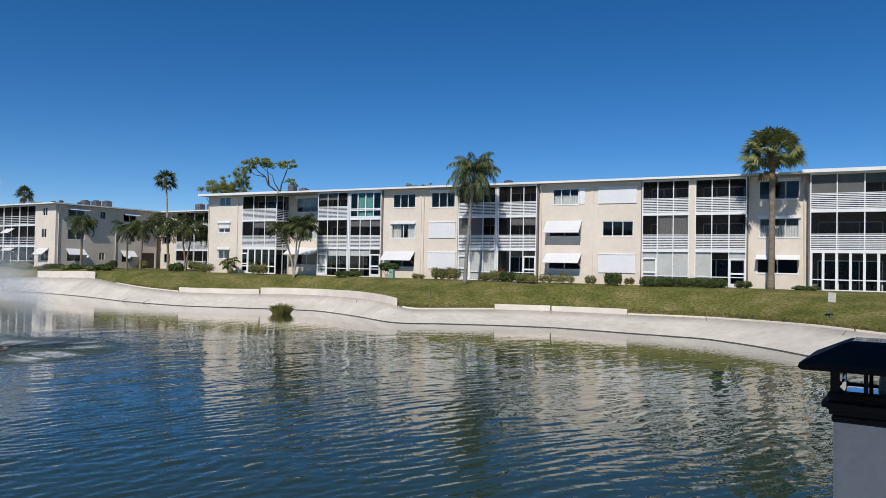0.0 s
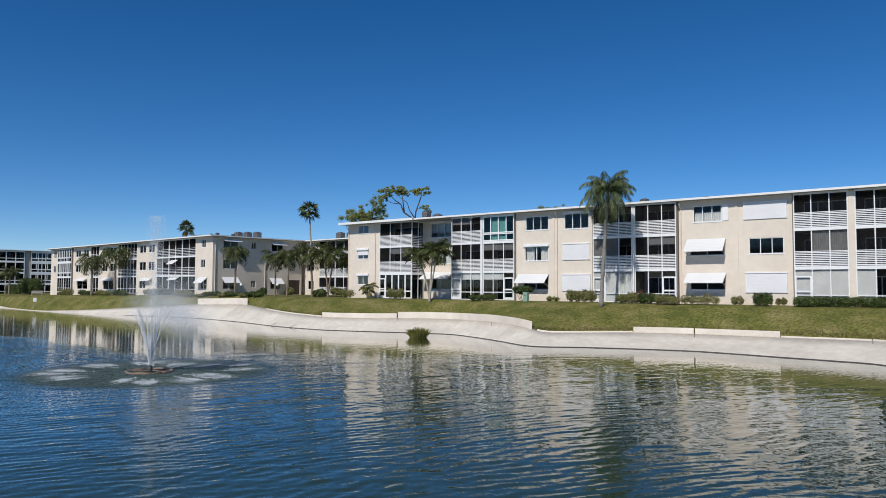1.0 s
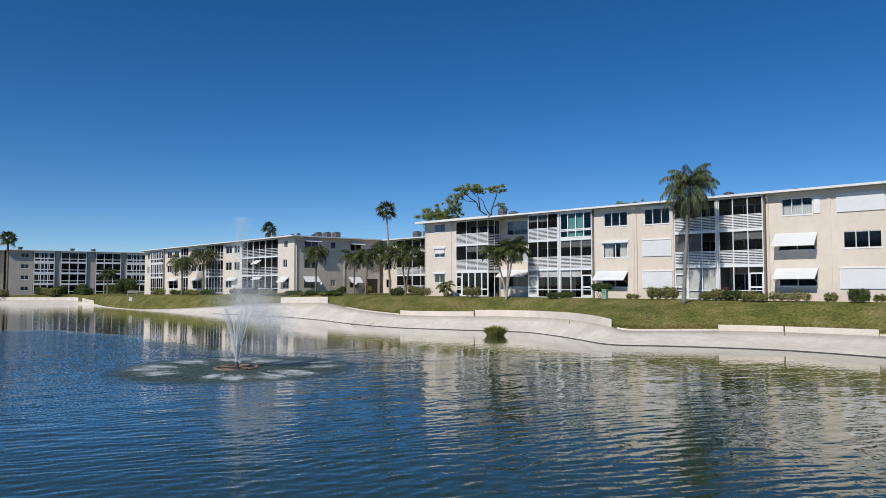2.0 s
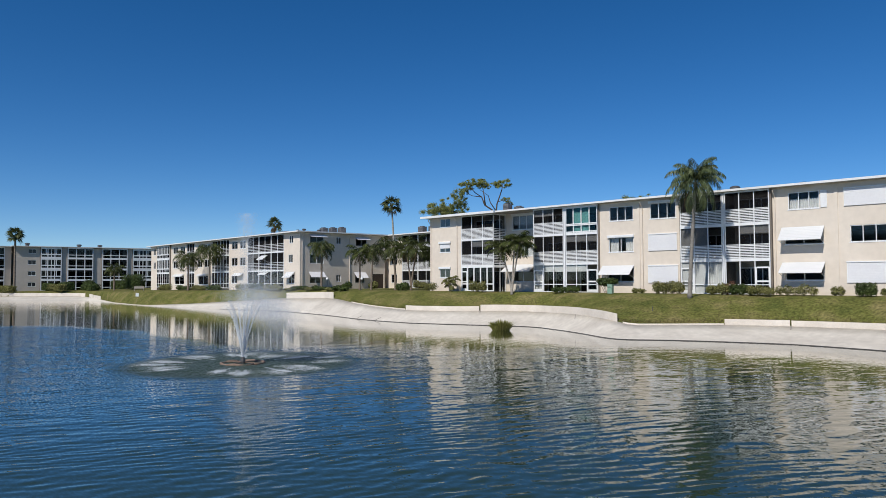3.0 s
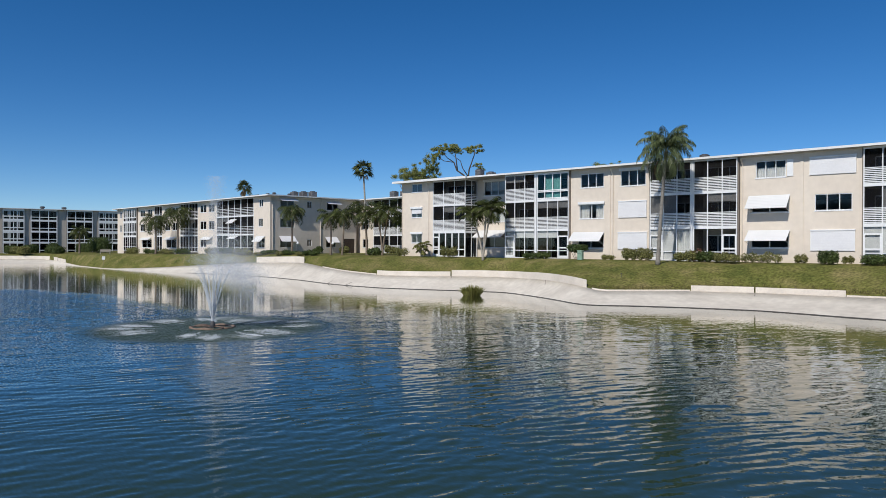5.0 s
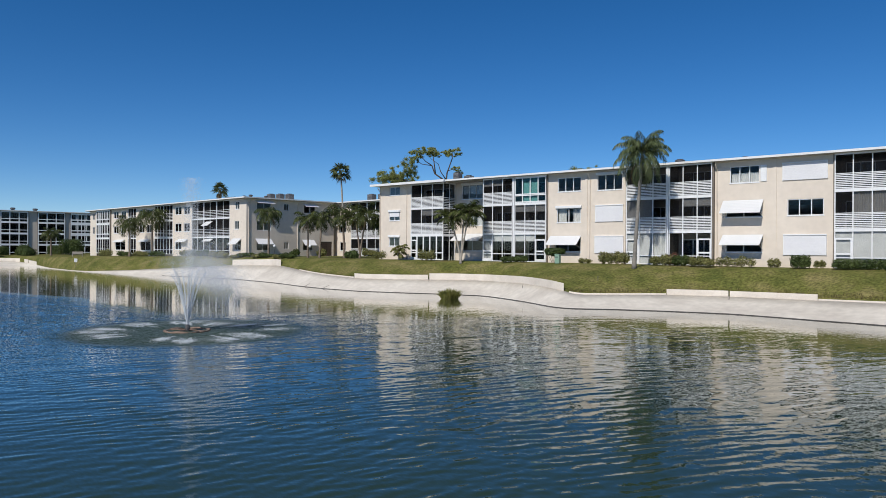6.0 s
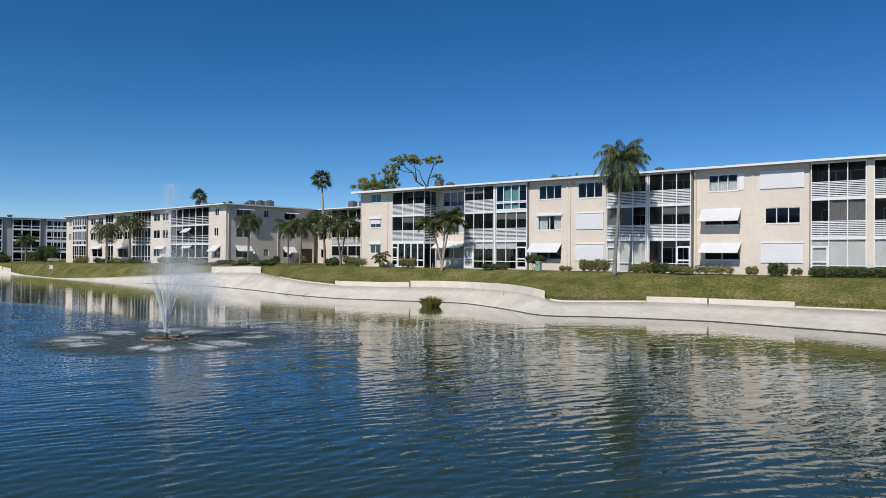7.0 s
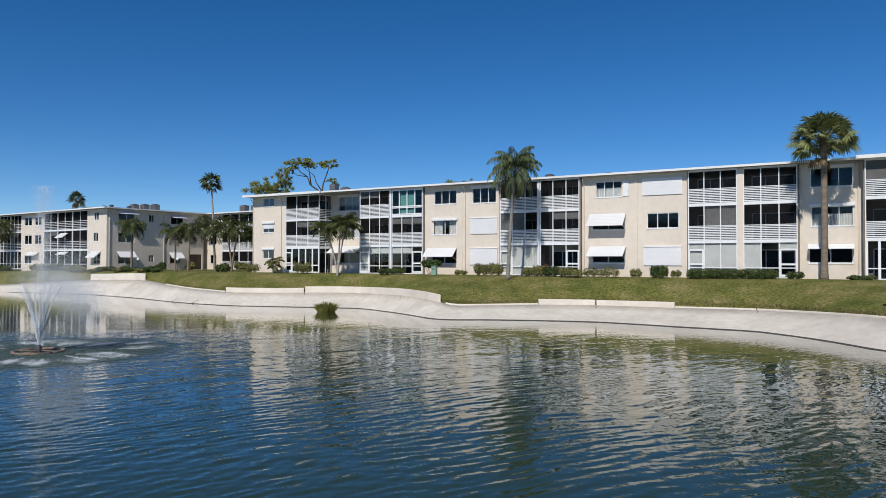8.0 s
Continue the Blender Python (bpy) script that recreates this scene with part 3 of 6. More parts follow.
def window(b, x0, x1, z0, z1, y, lights=2, curtain=0, glass=None, wide=0.05, header=False):
    """A framed window with its panes, a sill and, where seen, a drape or blind behind."""
    f = wide
    bm = bmesh.new()
    step = (x1 - x0) / lights
    wall_cells(bm, x0, x1, y - 0.03, z0, z1, [(x0 + i * step + (f if i == 0 else f / 2), x0 + (i + 1) * step - (f if i == lights - 1 else f / 2), z0 + f, z1 - f) for i in range(lights)], 0.1)
    w = part("window", bm, WHITE, b)
    for i in range(lights):
        pm = boxes((x0 + i * step + f / 2, x0 + (i + 1) * step - f / 2, y + 0.02, y + 0.028, z0 + f, z1 - f))
        p = part("pane", pm, glass or GLASS, w)
        p.visible_shadow = False
    part("sill", boxes((x0 - 0.06, x1 + 0.06, y - 0.09, y - 0.031, z0 - 0.06, z0)), WHITE, w)
    if header:
        part("shutter_box", bevelled(boxes((x0 - 0.1, x1 + 0.1, y - 0.2, y - 0.032, z1 - 0.02, z1 + 0.2)), 0.015), WHITE, w, "white roll-down shutter box")
    if curtain == 1:
        cm = bmesh.new()
        wavy(cm, x0 + f, x0 + (x1 - x0) * 0.36, y + 0.2, z0, z1)
        wavy(cm, x0 + (x1 - x0) * 0.64, x1 - f, y + 0.2, z0, z1)
        part("curtain", cm, CURTAIN, w, "pale gathered curtains")
    elif curtain == 2:
        cm = bmesh.new()
        wavy(cm, x0 + f, x1 - f, y + 0.2, z0, z0 + (z1 - z0) * 0.62)
        part("curtain", cm, CURTAIN, w, "pale cafe curtain")
    elif curtain == 3:
        part("blind", boxes((x0 + f, x1 - f, y + 0.14, y + 0.15, z0 + (z1 - z0) * 0.35, z1)), BLIND, w, "half-drawn roller blind")
    return w


def shutter(b, x0, x1, z0, z1, y):
    """A closed roll-down shutter: ribs between two rails, with its box on top."""
    bm = bmesh.new()
    n = max(6, int((z1 - z0) / 0.11))
    h = (z1 - z0) / n
    rows = [(z0 + i * h + dz, y - dy) for i in range(n) for dz, dy in ((0.0, 0.066), (0.008, 0.07), (h - 0.008, 0.07))] + [(z1, y - 0.03), (z1, y - 0.005), (z0, y - 0.005)]
    ring = [(bm.verts.new((x0 + 0.05, yy, z)), bm.verts.new((x1 - 0.05, yy, z))) for z, yy in rows]
    for p, q in zip(ring, ring[1:] + ring[:1]):
        bm.faces.new((p[0], p[1], q[1], q[0]))
    s = part("shutter", bm, SHUTTER, b, "closed white roll-down shutter")
    part("rail", boxes((x0, x0 + 0.05, y - 0.09, y - 0.004, z0, z1)), WHITE, s)
    part("rail", boxes((x1 - 0.05, x1, y - 0.09, y - 0.004, z0, z1)), WHITE, s)
    part("shutter_box", bevelled(boxes((x0 - 0.02, x1 + 0.02, y - 0.11, y - 0.004, z1, z1 + 0.10)), 0.015), WHITE, s)


def awning(b, x0, x1, z_top, y, drop=0.78, out=0.85):
    """A white slatted awning shutter propped away from the wall."""
    bm = bmesh.new()
    n = 8
    prof = [(0.02 + out * i / n + e, z_top - drop * i / n - 2 * e) for i in range(n + 1) for e in (0.0, 0.012)]
    prof += [(p, z - 0.03) for p, z in prof[::-1]]
    ring = [(bm.verts.new((x0, y - p, z)), bm.verts.new((x1, y - p, z))) for p, z in prof]
    for p, q in zip(ring, ring[1:] + ring[:1]):
        bm.faces.new((p[0], p[1], q[1], q[0]))
    a = part("awning", bm, AWNING, b, "propped white slatted awning")
    for x in (x0 + 0.04, x1 - 0.04):
        part("arm", tube(bmesh.new(), [(x, y, z_top - drop - 0.35), (x, y - out + 0.02, z_top - drop - 0.02)], [0.015, 0.015], 6), WHITE, a)


def downspout(b, x, y, z1=ROOF_Z - 0.15, side=False):
    p = (x, y - 0.06) if not side else (y + 0.06, x)
    q = (x, y - 0.42) if not side else (y + 0.42, x)
    bm = tube(bmesh.new(), [(q[0], q[1], z1), (q[0], q[1], z1 - 0.1), (p[0], p[1], z1 - 0.5), (p[0], p[1], 0.1)], [0.045] * 4, 6)
    part("downspout", bm, STUCCO, b, "painted downspout")


def louvres(bm, x0, x1, y, z0, z1, n=8):
    h = (z1 - z0) / n
    for i in range(n):
        box(bm, x0, x1, y - 0.022, y + 0.022, z0 + i * h + 0.02, z0 + i * h + 0.02 + h * 0.52)


def porch(b, x0, x1, y, floor, depth=1.9, panels=3, style="screen", storey=None, post=0.07, fill=(), door=-1, right=False, glazing=None, bold=1.0):
    """One storey of one screened porch: floor beam, posts, louvred railing or glazing, and what stands behind it.
    fill: for each panel '' or one of blind, curtain, shade. right: close the right-hand side with panels too."""
    z0 = FLOORS[floor] if storey is None else storey[floor]
    top = (list(FLOORS if storey is None else storey) + [ROOF_Z if storey is None else storey[-1] + 2.62])[floor + 1]
    beam = 0.13 * bold
    p = part("porch", boxes((x0, x1, y - 0.05, y + 0.06, top - beam, top + 0.03)), WHITE, b, "white-framed screened porch")
    part("floor_beam", boxes((x0, x1, y - 0.05, y + 0.06, z0 + 0.032, z0 + 0.04 + 0.06 * bold)), WHITE, p)
    step = (x1 - x0) / panels
    for i in range(panels + 1):
        xc = min(max(x0 + i * step, x0 + post / 2), x1 - post / 2)
        part("post", boxes((xc - post / 2, xc + post / 2, y - 0.035, y + 0.045, z0 + 0.1, top - beam)), WHITE, p)
    if right:
        for yy in (y + depth * 0.5, y + depth - 0.1):
            part("post", boxes((x1 - 0.06, x1 + 0.04, yy - 0.035, yy + 0.035, z0, top - beam)), WHITE, p)
        part("side_beam", boxes((x1 - 0.06, x1 + 0.045, y + 0.062, y + depth, top - beam, top + 0.03)), WHITE, p)
    lower = z0 + (1.12 if style != "glazed" else 0.72)
    rm = bmesh.new()
    if style in ("screen", "rails"):
        for i in range(panels):
            if style == "rails":
                for k in range(4):
                    box(rm, x0 + i * step + post / 2, x0 + (i + 1) * step - post / 2, y - 0.02, y + 0.02, z0 + 0.2 + 0.23 * k, z0 + 0.25 + 0.23 * k)
            else:
                louvres(rm, x0 + i * step + post / 2, x0 + (i + 1) * step - post / 2, y, z0 + 0.12, lower)
        box(rm, x0, x1, y - 0.034, y + 0.036, lower, lower + 0.05)
        if right:
            for k in range(6):
                h = (lower - z0 - 0.12) / 6
                box(rm, x1 - 0.03, x1 + 0.012, y + 0.08, y + depth, z0 + 0.14 + k * h, z0 + 0.14 + k * h + 0.42 * h)
        tagged(part("railing", rm, WHITE, p, "white louvred railing"), kind="stuff")
    elif style == "window":
        f = 0.09 * bold ** 0.7
        for z in (z0 + 0.12, z0 + 0.72, z0 + 0.84, top - beam - f):
            box(rm, x0, x1, y - 0.045, y + 0.055, z, z + f)
        for k in range(5):
            xc = min(max(x0 + (x1 - x0) * k / 4, x0 + f / 2), x1 - f / 2)
            box(rm, xc - f / 2, xc + f / 2, y - 0.042, y + 0.052, z0 + 0.93, top - beam)
        box(rm, (x0 + x1) / 2 - f / 2, (x0 + x1) / 2 + f / 2, y - 0.042, y + 0.052, z0 + 0.1, z0 + 0.9)
        part("sash", rm, WHITE, p, "white sliding sash frame")
    else:
        box(rm, x0, x1, y - 0.034, y + 0.036, lower, lower + 0.07 * bold)
        if door >= 0:
            a, c = x0 + door * step + 0.02, x0 + (door + 1) * step - 0.02
            for r in ((a, a + 0.12, z0 + 0.1, z0 + 2.1), (c - 0.12, c, z0 + 0.1, z0 + 2.1), (a + 0.12, c - 0.12, z0 + 0.1, z0 + 0.3), (a + 0.12, c - 0.12, z0 + 0.95, z0 + 1.08), (a + 0.12, c - 0.12, z0 + 2.0, z0 + 2.12)):
                box(rm, r[0], r[1], y - 0.06, y - 0.036, r[2], r[3])
        part("rail", rm, WHITE, p)
    glass = glazing or (TEAL_GLASS if style == "window" else GLASS if style == "glazed" else SCREEN)
    for i in range(panels):
        a, c = x0 + i * step + 0.02, x0 + (i + 1) * step - 0.02
        s = part("screen" if glass is SCREEN else "pane", boxes((a, c, y + 0.012, y + 0.017, z0 + 0.1, top - beam)), glass, p)
        s.visible_shadow = glass is SCREEN
        what = fill[i] if i < len(fill) else ""
        cm = bmesh.new()
        if what == "curtain":
            wavy(cm, a, c, y + 0.12, z0 + 0.1, top - beam, pitch=0.14, depth=0.03)
            part("curtain", cm, CURTAIN, p, "pale gathered curtain")
        elif what == "drape":
            box(cm, a, c, y + 0.08, y + 0.09, z0 + 0.1, top - beam)
            part("drape", cm, BLIND, p, "flat pale grey drape")
        elif what == "shade":
            box(cm, a, c, y + 0.05, y + 0.06, lower, top - beam)
            part("shade", cm, BLIND, p, "grey roll-down shade")
        elif what == "blind":
            box(cm, a, c, y + 0.08, y + 0.09, top - beam - 0.62, top - beam)
            part("blind", cm, BLIND, p, "half-drawn pale blind")
        else:
            cm.free()
    if right:
        part("screen", boxes((x1 - 0.012, x1 - 0.007, y + 0.07, y + depth - 0.05, z0 + 0.1, top - beam)), SCREEN, p)
    # sliding doors in the back wall of the porch
    w = (x1 - x0)
    dm = boxes((x0 + 0.1 * w, x0 + 0.9 * w, y + depth - 0.05, y + depth - 0.02, z0 + 2.02, z0 + 2.1))
    for k in (0.1, 0.36, 0.62, 0.9):
        box(dm, x0 + k * w - 0.04, x0 + k * w + 0.04, y + depth - 0.05, y + depth - 0.02, z0, z0 + 2.02)
    part("sliding_door", dm, WHITE, p, "white-framed sliding door at the back")
    part("pane", boxes((x0 + 0.1 * w, x0 + 0.9 * w, y + depth - 0.03, y + depth - 0.018, z0 + 0.03, z0 + 2.02)), DOOR_GLASS, p, "dark sliding door glass")
    return p


def shell(b, x0, x1, deep, storey=FLOORS, roof=ROOF_Z, over=0.6, notch=None, material=None):
    """Floors, inner and outer back walls and the flat roof."""
    for z in storey:
        rows = [(x0 + 0.2, x1 - 0.2, 0.22, deep - 0.2, z - 0.16, z)]
        if notch:
            rows = [(x0 + 0.2, notch[0], 0.22, notch[2], z - 0.16, z), (notch[1], x1 - 0.2, 0.22, notch[2], z - 0.16, z), (x0 + 0.2, x1 - 0.2, notch[2], deep - 0.2, z - 0.16, z)]
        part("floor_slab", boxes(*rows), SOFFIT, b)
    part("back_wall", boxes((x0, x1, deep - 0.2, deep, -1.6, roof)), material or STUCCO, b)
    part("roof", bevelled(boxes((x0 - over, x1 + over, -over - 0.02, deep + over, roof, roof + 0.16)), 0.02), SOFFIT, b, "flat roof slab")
    part("fascia", boxes((x0 - over - 0.03, x1 + over + 0.03, -over - 0.06, -over - 0.022, roof + 0.02, roof + 0.178),
                         (x0 - over - 0.03, x1 + over + 0.03, deep + over + 0.002, deep + over + 0.04, roof + 0.02, roof + 0.178),
                         (x0 - over - 0.04, x0 - over - 0.002, -over - 0.02, deep + over, roof + 0.02, roof + 0.178),
                         (x1 + over + 0.002, x1 + over + 0.04, -over - 0.02, deep + over, roof + 0.02, roof + 0.178)), ROOF_MAT, b, "white metal roof edge")
    part("roof_cover", boxes((x0 - over, x1 + over, -over, deep + over, roof + 0.162, roof + 0.175)), ROOF_MAT, b, "white roof covering")


def recess(b, x0, x1, y, depth=1.9, base=-1.6, roof=ROOF_Z, storey=FLOORS, open_right=False, material=None):
    """Back wall, cheeks and floors of a stack of porches."""
    part("porch_wall", boxes((x0, x1, y + depth, y + depth + 0.15, base, roof)), material or STUCCO_SHADED, b, "inner porch wall coloured for shade")
    # the cheeks carry the porch shade in their colour
    part("porch_wall", boxes((x0 - 0.1, x0 - 0.003, y + 0.07, y + depth + 0.15, base, roof)), ROOM_SHADE, b)
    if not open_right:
        part("porch_wall", boxes((x1 + 0.003, x1 + 0.1, y + 0.07, y + depth + 0.15, base, roof)), ROOM_SHADE, b)
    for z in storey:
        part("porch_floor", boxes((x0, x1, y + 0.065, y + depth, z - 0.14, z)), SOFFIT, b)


def wall(b, x0, x1, y, holes, label="", material=None, roof=ROOF_Z, thick=0.2):
    bm = bmesh.new()
    wall_cells(bm, x0, x1, y, -1.6, roof, holes, thick)
    part("wall", bm, material or STUCCO, b, label)


def pilaster(b, x, y, w=0.22, roof=ROOF_Z, z0=-1.6):
    part("pilaster", boxes((x - w / 2, x + w / 2, y - 0.05, y - 0.003, z0, roof - 0.02)), STUCCO, b)


# --- unseen plain wall, added to close the place and darken window reflections ---
lone("unseen_wall", to_mesh("unseen_wall", boxes((-85, 35, -16.4, -16.0, -1.0, 11.0)), STUCCO), "unseen cream stucco wall added to darken window reflections", "wall", kind="structure")

# --- the long building across the pond ---
BASE_A = Matrix.Translation((0, 55.9, 2.82))
A = thing("apartment_building", BASE_A, "long three-storey cream stucco apartment building with screened porches", "building", "apartment buildings")
shell(A, -57.5, 14.0, 13.0, notch=(-48.2, -42.95, 2.15))
# gable wall at the near end of the lawn and the far end wall
for x in (-57.3, 14.0):
    em = bmesh.new()
    wall_cells(em, 0.2, 12.8, x, -1.6, ROOF_Z, [], side=True)
    part("end_wall", em, STUCCO, A)
# bay with small windows
h1 = [(-55.95, -54.4, 6.95, 7.83), (-56.0, -54.4, 4.2, 5.15), (-56.0, -54.4, 1.45, 2.42)]
wall(A, -57.5, -52.75, 0.0, h1)
window(A, *h1[0], 0.06, curtain=0)
window(A, *h1[1], 0.06, curtain=0, header=True)
part("side_shutter", bevelled(boxes((-17.22, -16.78, -0.05, -0.004, 6.32, 7.55)), 0.01), WHITE, A, "folded white side shutter")
part("shade", boxes((-55.95, -54.45, -0.02, 0.0, 4.62, 5.13)), SHUTTER, A, "half-closed white shutter")
window(A, *h1[2], 0.06, header=True)
downspout(A, -53.35, 0.0)
downspout(A, -57.35, 0.0)
# first stack, standing out from a recessed wall
recess(A, -52.75, -48.2, 0.0, open_right=True)
porch(A, -52.75, -48.2, 0.0, 2, fill=("", "", ""), right=True)
porch(A, -52.75, -48.2, 0.0, 1, fill=("", "blind", "blind"), right=True)
porch(A, -52.75, -48.2, 0.0, 0, panels=5, style="glazed", door=0, right=True, post=0.15, bold=1.7, glazing=DARK_GLASS)
h2 = [(-47.3, -44.6, 6.3, 7.75), (-47.0, -44.6, 3.6, 4.9), (-47.5, -44.4, 1.0, 2.2)]
wall(A, -48.2, -42.97, 1.9, h2)
window(A, *h2[0], 1.96, lights=3, curtain=3, header=True)
window(A, *h2[1], 1.96, lights=2, curtain=1)
window(A, *h2[2], 1.96, lights=2)
awning(A, -48.0, -44.3, 2.75, 1.9, drop=0.7, out=1.1)
# second pair of stacks
recess(A, -42.95, -39.45, -0.2)
recess(A, -39.2, -35.75, -0.2)
for x0, x1, fl in ((-42.95, -39.45, (("curtain", "blind", "blind"), ("", "", ""), ("blind", "blind", "")))), (-39.2, -35.75, ((("blind", "blind", ""), ("blind", "blind", "blind"), ("", "", "")))):
    for k in (0, 1):
        porch(A, x0, x1, -0.2, k, style="glazed" if k == 0 else "screen", fill=fl[k], door=(0 if x0 < -40 else 2) if k == 0 else -1)
porch(A, -42.95, -39.45, -0.2, 2, fill=("blind", "blind", ""))
porch(A, -39.2, -35.75, -0.2, 2, style="window", panels=4, fill=("", "curtain", "curtain", ""))
part("pilaster", boxes((-39.40, -39.25, -0.25, 0.0, -1.6, ROOF_Z)), WHITE, A, "white party wall end")
# plain bay with windows and shutters
h3 = [(-34.65, -32.3, 6.35, 7.58), (-34.75, -32.3, 3.6, 4.88), (-34.9, -32.3, 1.0, 2.2), (-30.7, -28.35, 6.3, 7.62)]
wall(A, -35.75, -27.8, 0.0, h3)
window(A, *h3[0], 0.06, lights=3)
window(A, *h3[1], 0.06, lights=2, curtain=1, header=True)
window(A, *h3[2], 0.06, lights=2)
awning(A, -35.4, -32.25, 2.42, 0.0)
window(A, *h3[3], 0.06, lights=3, header=True)
shutter(A, -30.85, -28.25, 3.6, 4.95, 0.0)
shutter(A, -30.9, -28.2, 0.9, 2.3, 0.0)
pilaster(A, -31.75, 0.0)
downspout(A, -31.4, 0.0)
# third pair of stacks, behind the queen palm
recess(A, -27.8, -24.3, -0.35)
recess(A, -24.1, -20.68, -0.35)
porch(A, -27.8, -24.3, -0.35, 2)
porch(A, -27.8, -24.3, -0.35, 1, fill=("drape", "drape", ""))
porch(A, -27.8, -24.3, -0.35, 0, style="glazed", fill=("drape", "drape", "curtain"), door=0)
porch(A, -24.1, -20.68, -0.35, 2)
porch(A, -24.1, -20.68, -0.35, 1, fill=("", "blind", "blind"))
porch(A, -24.1, -20.68, -0.35, 0, style="glazed", door=2)
part("pilaster", boxes((-24.26, -24.14, -0.40, 0.0, -1.6, ROOF_Z)), WHITE, A, "white party wall end")
downspout(A, -20.4, 0.0)
# plain bay with propped awnings
h4 = [(-19.45, -17.3, 6.3, 7.55), (-19.75, -17.1, 3.72, 4.6), (-19.75, -17.1, 1.08, 1.98), (-15.35, -12.95, 3.75, 4.92)]
wall(A, -20.68, -12.25, 0.0, h4)
window(A, *h4[0], 0.06, lights=3, curtain=2)
window(A, *h4[1], 0.06, lights=2, curtain=3)
window(A, *h4[2], 0.06, lights=2)
awning(A, -19.95, -17.0, 5.0, 0.0, drop=0.95, out=0.85)
awning(A, -19.95, -17.0, 2.4, 0.0, drop=0.75, out=0.9)
window(A, *h4[3], 0.06, lights=3)
shutter(A, -15.68, -12.7, 6.3, 7.5, 0.0)
shutter(A, -15.6, -12.75, 0.9, 2.3, 0.0)
pilaster(A, -16.2, 0.0)
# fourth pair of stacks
recess(A, -12.25, -8.8, -0.15, material=ROOM_SHADE)
recess(A, -8.4, -4.87, -0.15, material=ROOM_SHADE)
porch(A, -12.25, -8.8, -0.15, 2)
porch(A, -12.25, -8.8, -0.15, 1, fill=("", "curtain", "curtain"))
porch(A, -12.25, -8.8, -0.15, 0, style="glazed", fill=("drape", "drape", "drape"), door=0)
porch(A, -8.4, -4.87, -0.15, 2)
porch(A, -8.4, -4.87, -0.15, 1)
porch(A, -8.4, -4.87, -0.15, 0, style="glazed", fill=("drape", "", "blind"), door=2)
part("pilaster", boxes((-8.8, -8.4, -0.22, 0.0, -1.6, ROOF_Z - 0.05)), STUCCO, A, "cream party wall end")
# bay behind the cabbage palm
h5 = [(-4.1, -1.5, 6.35, 7.65), (-4.05, -1.5, 3.65, 5.0), (-4.2, -1.55, 1.1, 2.15)]
wall(A, -4.87, -0.85, 0.15, h5)
window(A, *h5[0], 0.21, lights=3, header=True)
window(A, *h5[1], 0.21, lights=3, curtain=2, header=True)
window(A, *h5[2], 0.21, lights=2)
awning(A, -4.25, -3.35, 2.42, 0.15, drop=0.3, out=0.7)
awning(A, -2.95, -1.45, 2.42, 0.15, drop=0.3, out=0.7)
downspout(A, -1.2, 0.15)
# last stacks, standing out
recess(A, -0.82, 4.0, -0.9, material=ROOM_SHADE)
porch(A, -0.82, 4.0, -0.9, 2, fill=("shade", "shade", "blind"))
porch(A, -0.82, 4.0, -0.9, 1)
porch(A, -0.82, 4.0, -0.9, 0, panels=6, style="glazed", post=0.16)
wall(A, 4.0, 14.0, 0.0, [])
part("roof_step", boxes((-1.3, 14.6, -1.5, -0.62, ROOF_Z - 0.03, ROOF_Z + 0.2)), ROOF_MAT, A, "white roof edge over the last porches")
part("roof_step", boxes((-58.1, -47.4, -0.95, -0.62, ROOF_Z - 0.03, ROOF_Z + 0.2)), ROOF_MAT, A, "white roof edge over the first porches")


def roof_unit(x, y, z, w, d, h, turn=0):
    """A rooftop condenser: casing with louvre ribs and a fan guard."""
    t = thing("air_conditioner", pose(x, y, z, 0, 0, turn), "weathered grey rooftop air conditioner on a flat roof", "air conditioner", "rooftop units")
    part("casing", bevelled(boxes((-w / 2, w / 2, -d / 2, d / 2, 0.05, h)), 0.02), METAL_GREY, t)
    rm = bmesh.new()
    for k in range(5):
        box(rm, -w / 2 + 0.05, w / 2 - 0.05, -d / 2 - 0.02, -d / 2 - 0.002, 0.12 + k * (h - 0.2) / 5, 0.12 + k * (h - 0.2) / 5 + 0.05)
    part("grille", rm, DARK_METAL, t)
    part("fan_guard", tube(bmesh.new(), [(0, 0, h), (0, 0, h + 0.08)], [min(w, d) * 0.42] * 2, 14), DARK_METAL, t)
    part("foot", boxes((-w / 2, w / 2, -d / 2, -d / 2 + 0.1, 0, 0.05), (-w / 2, w / 2, d / 2 - 0.1, d / 2, 0, 0.05)), DARK_METAL, t)
    return t


def roof_vent(x, y, z, r=0.28, h=0.5):
    t = thing("roof_vent", Matrix.Translation((x, y, z)), "dark round roof vent with a cap", "vent", "rooftop vents")
    part("pipe", tube(bmesh.new(), [(0, 0, 0), (0, 0, h * 0.7)], [r * 0.7] * 2, 12), DARK_METAL, t)
    part("cap", tube(bmesh.new(), [(0, 0, h * 0.55), (0, 0, h * 0.9), (0, 0, h)], [r, r, r * 0.5], 12), DARK_METAL, t)


RA = 2.82 + ROOF_Z + 0.175
roof_unit(-48.4, 58.4, RA, 0.7, 0.7, 0.95)
roof_unit(-47.3, 58.9, RA, 0.8, 0.7, 0.65)
roof_vent(-25.5, 61.0, RA, r=0.42, h=0.95)
roof_vent(-20.0, 61.0, RA, r=0.4, h=0.75)
roof_unit(-9.5, 60.5, RA, 2.4, 0.9, 0.55)

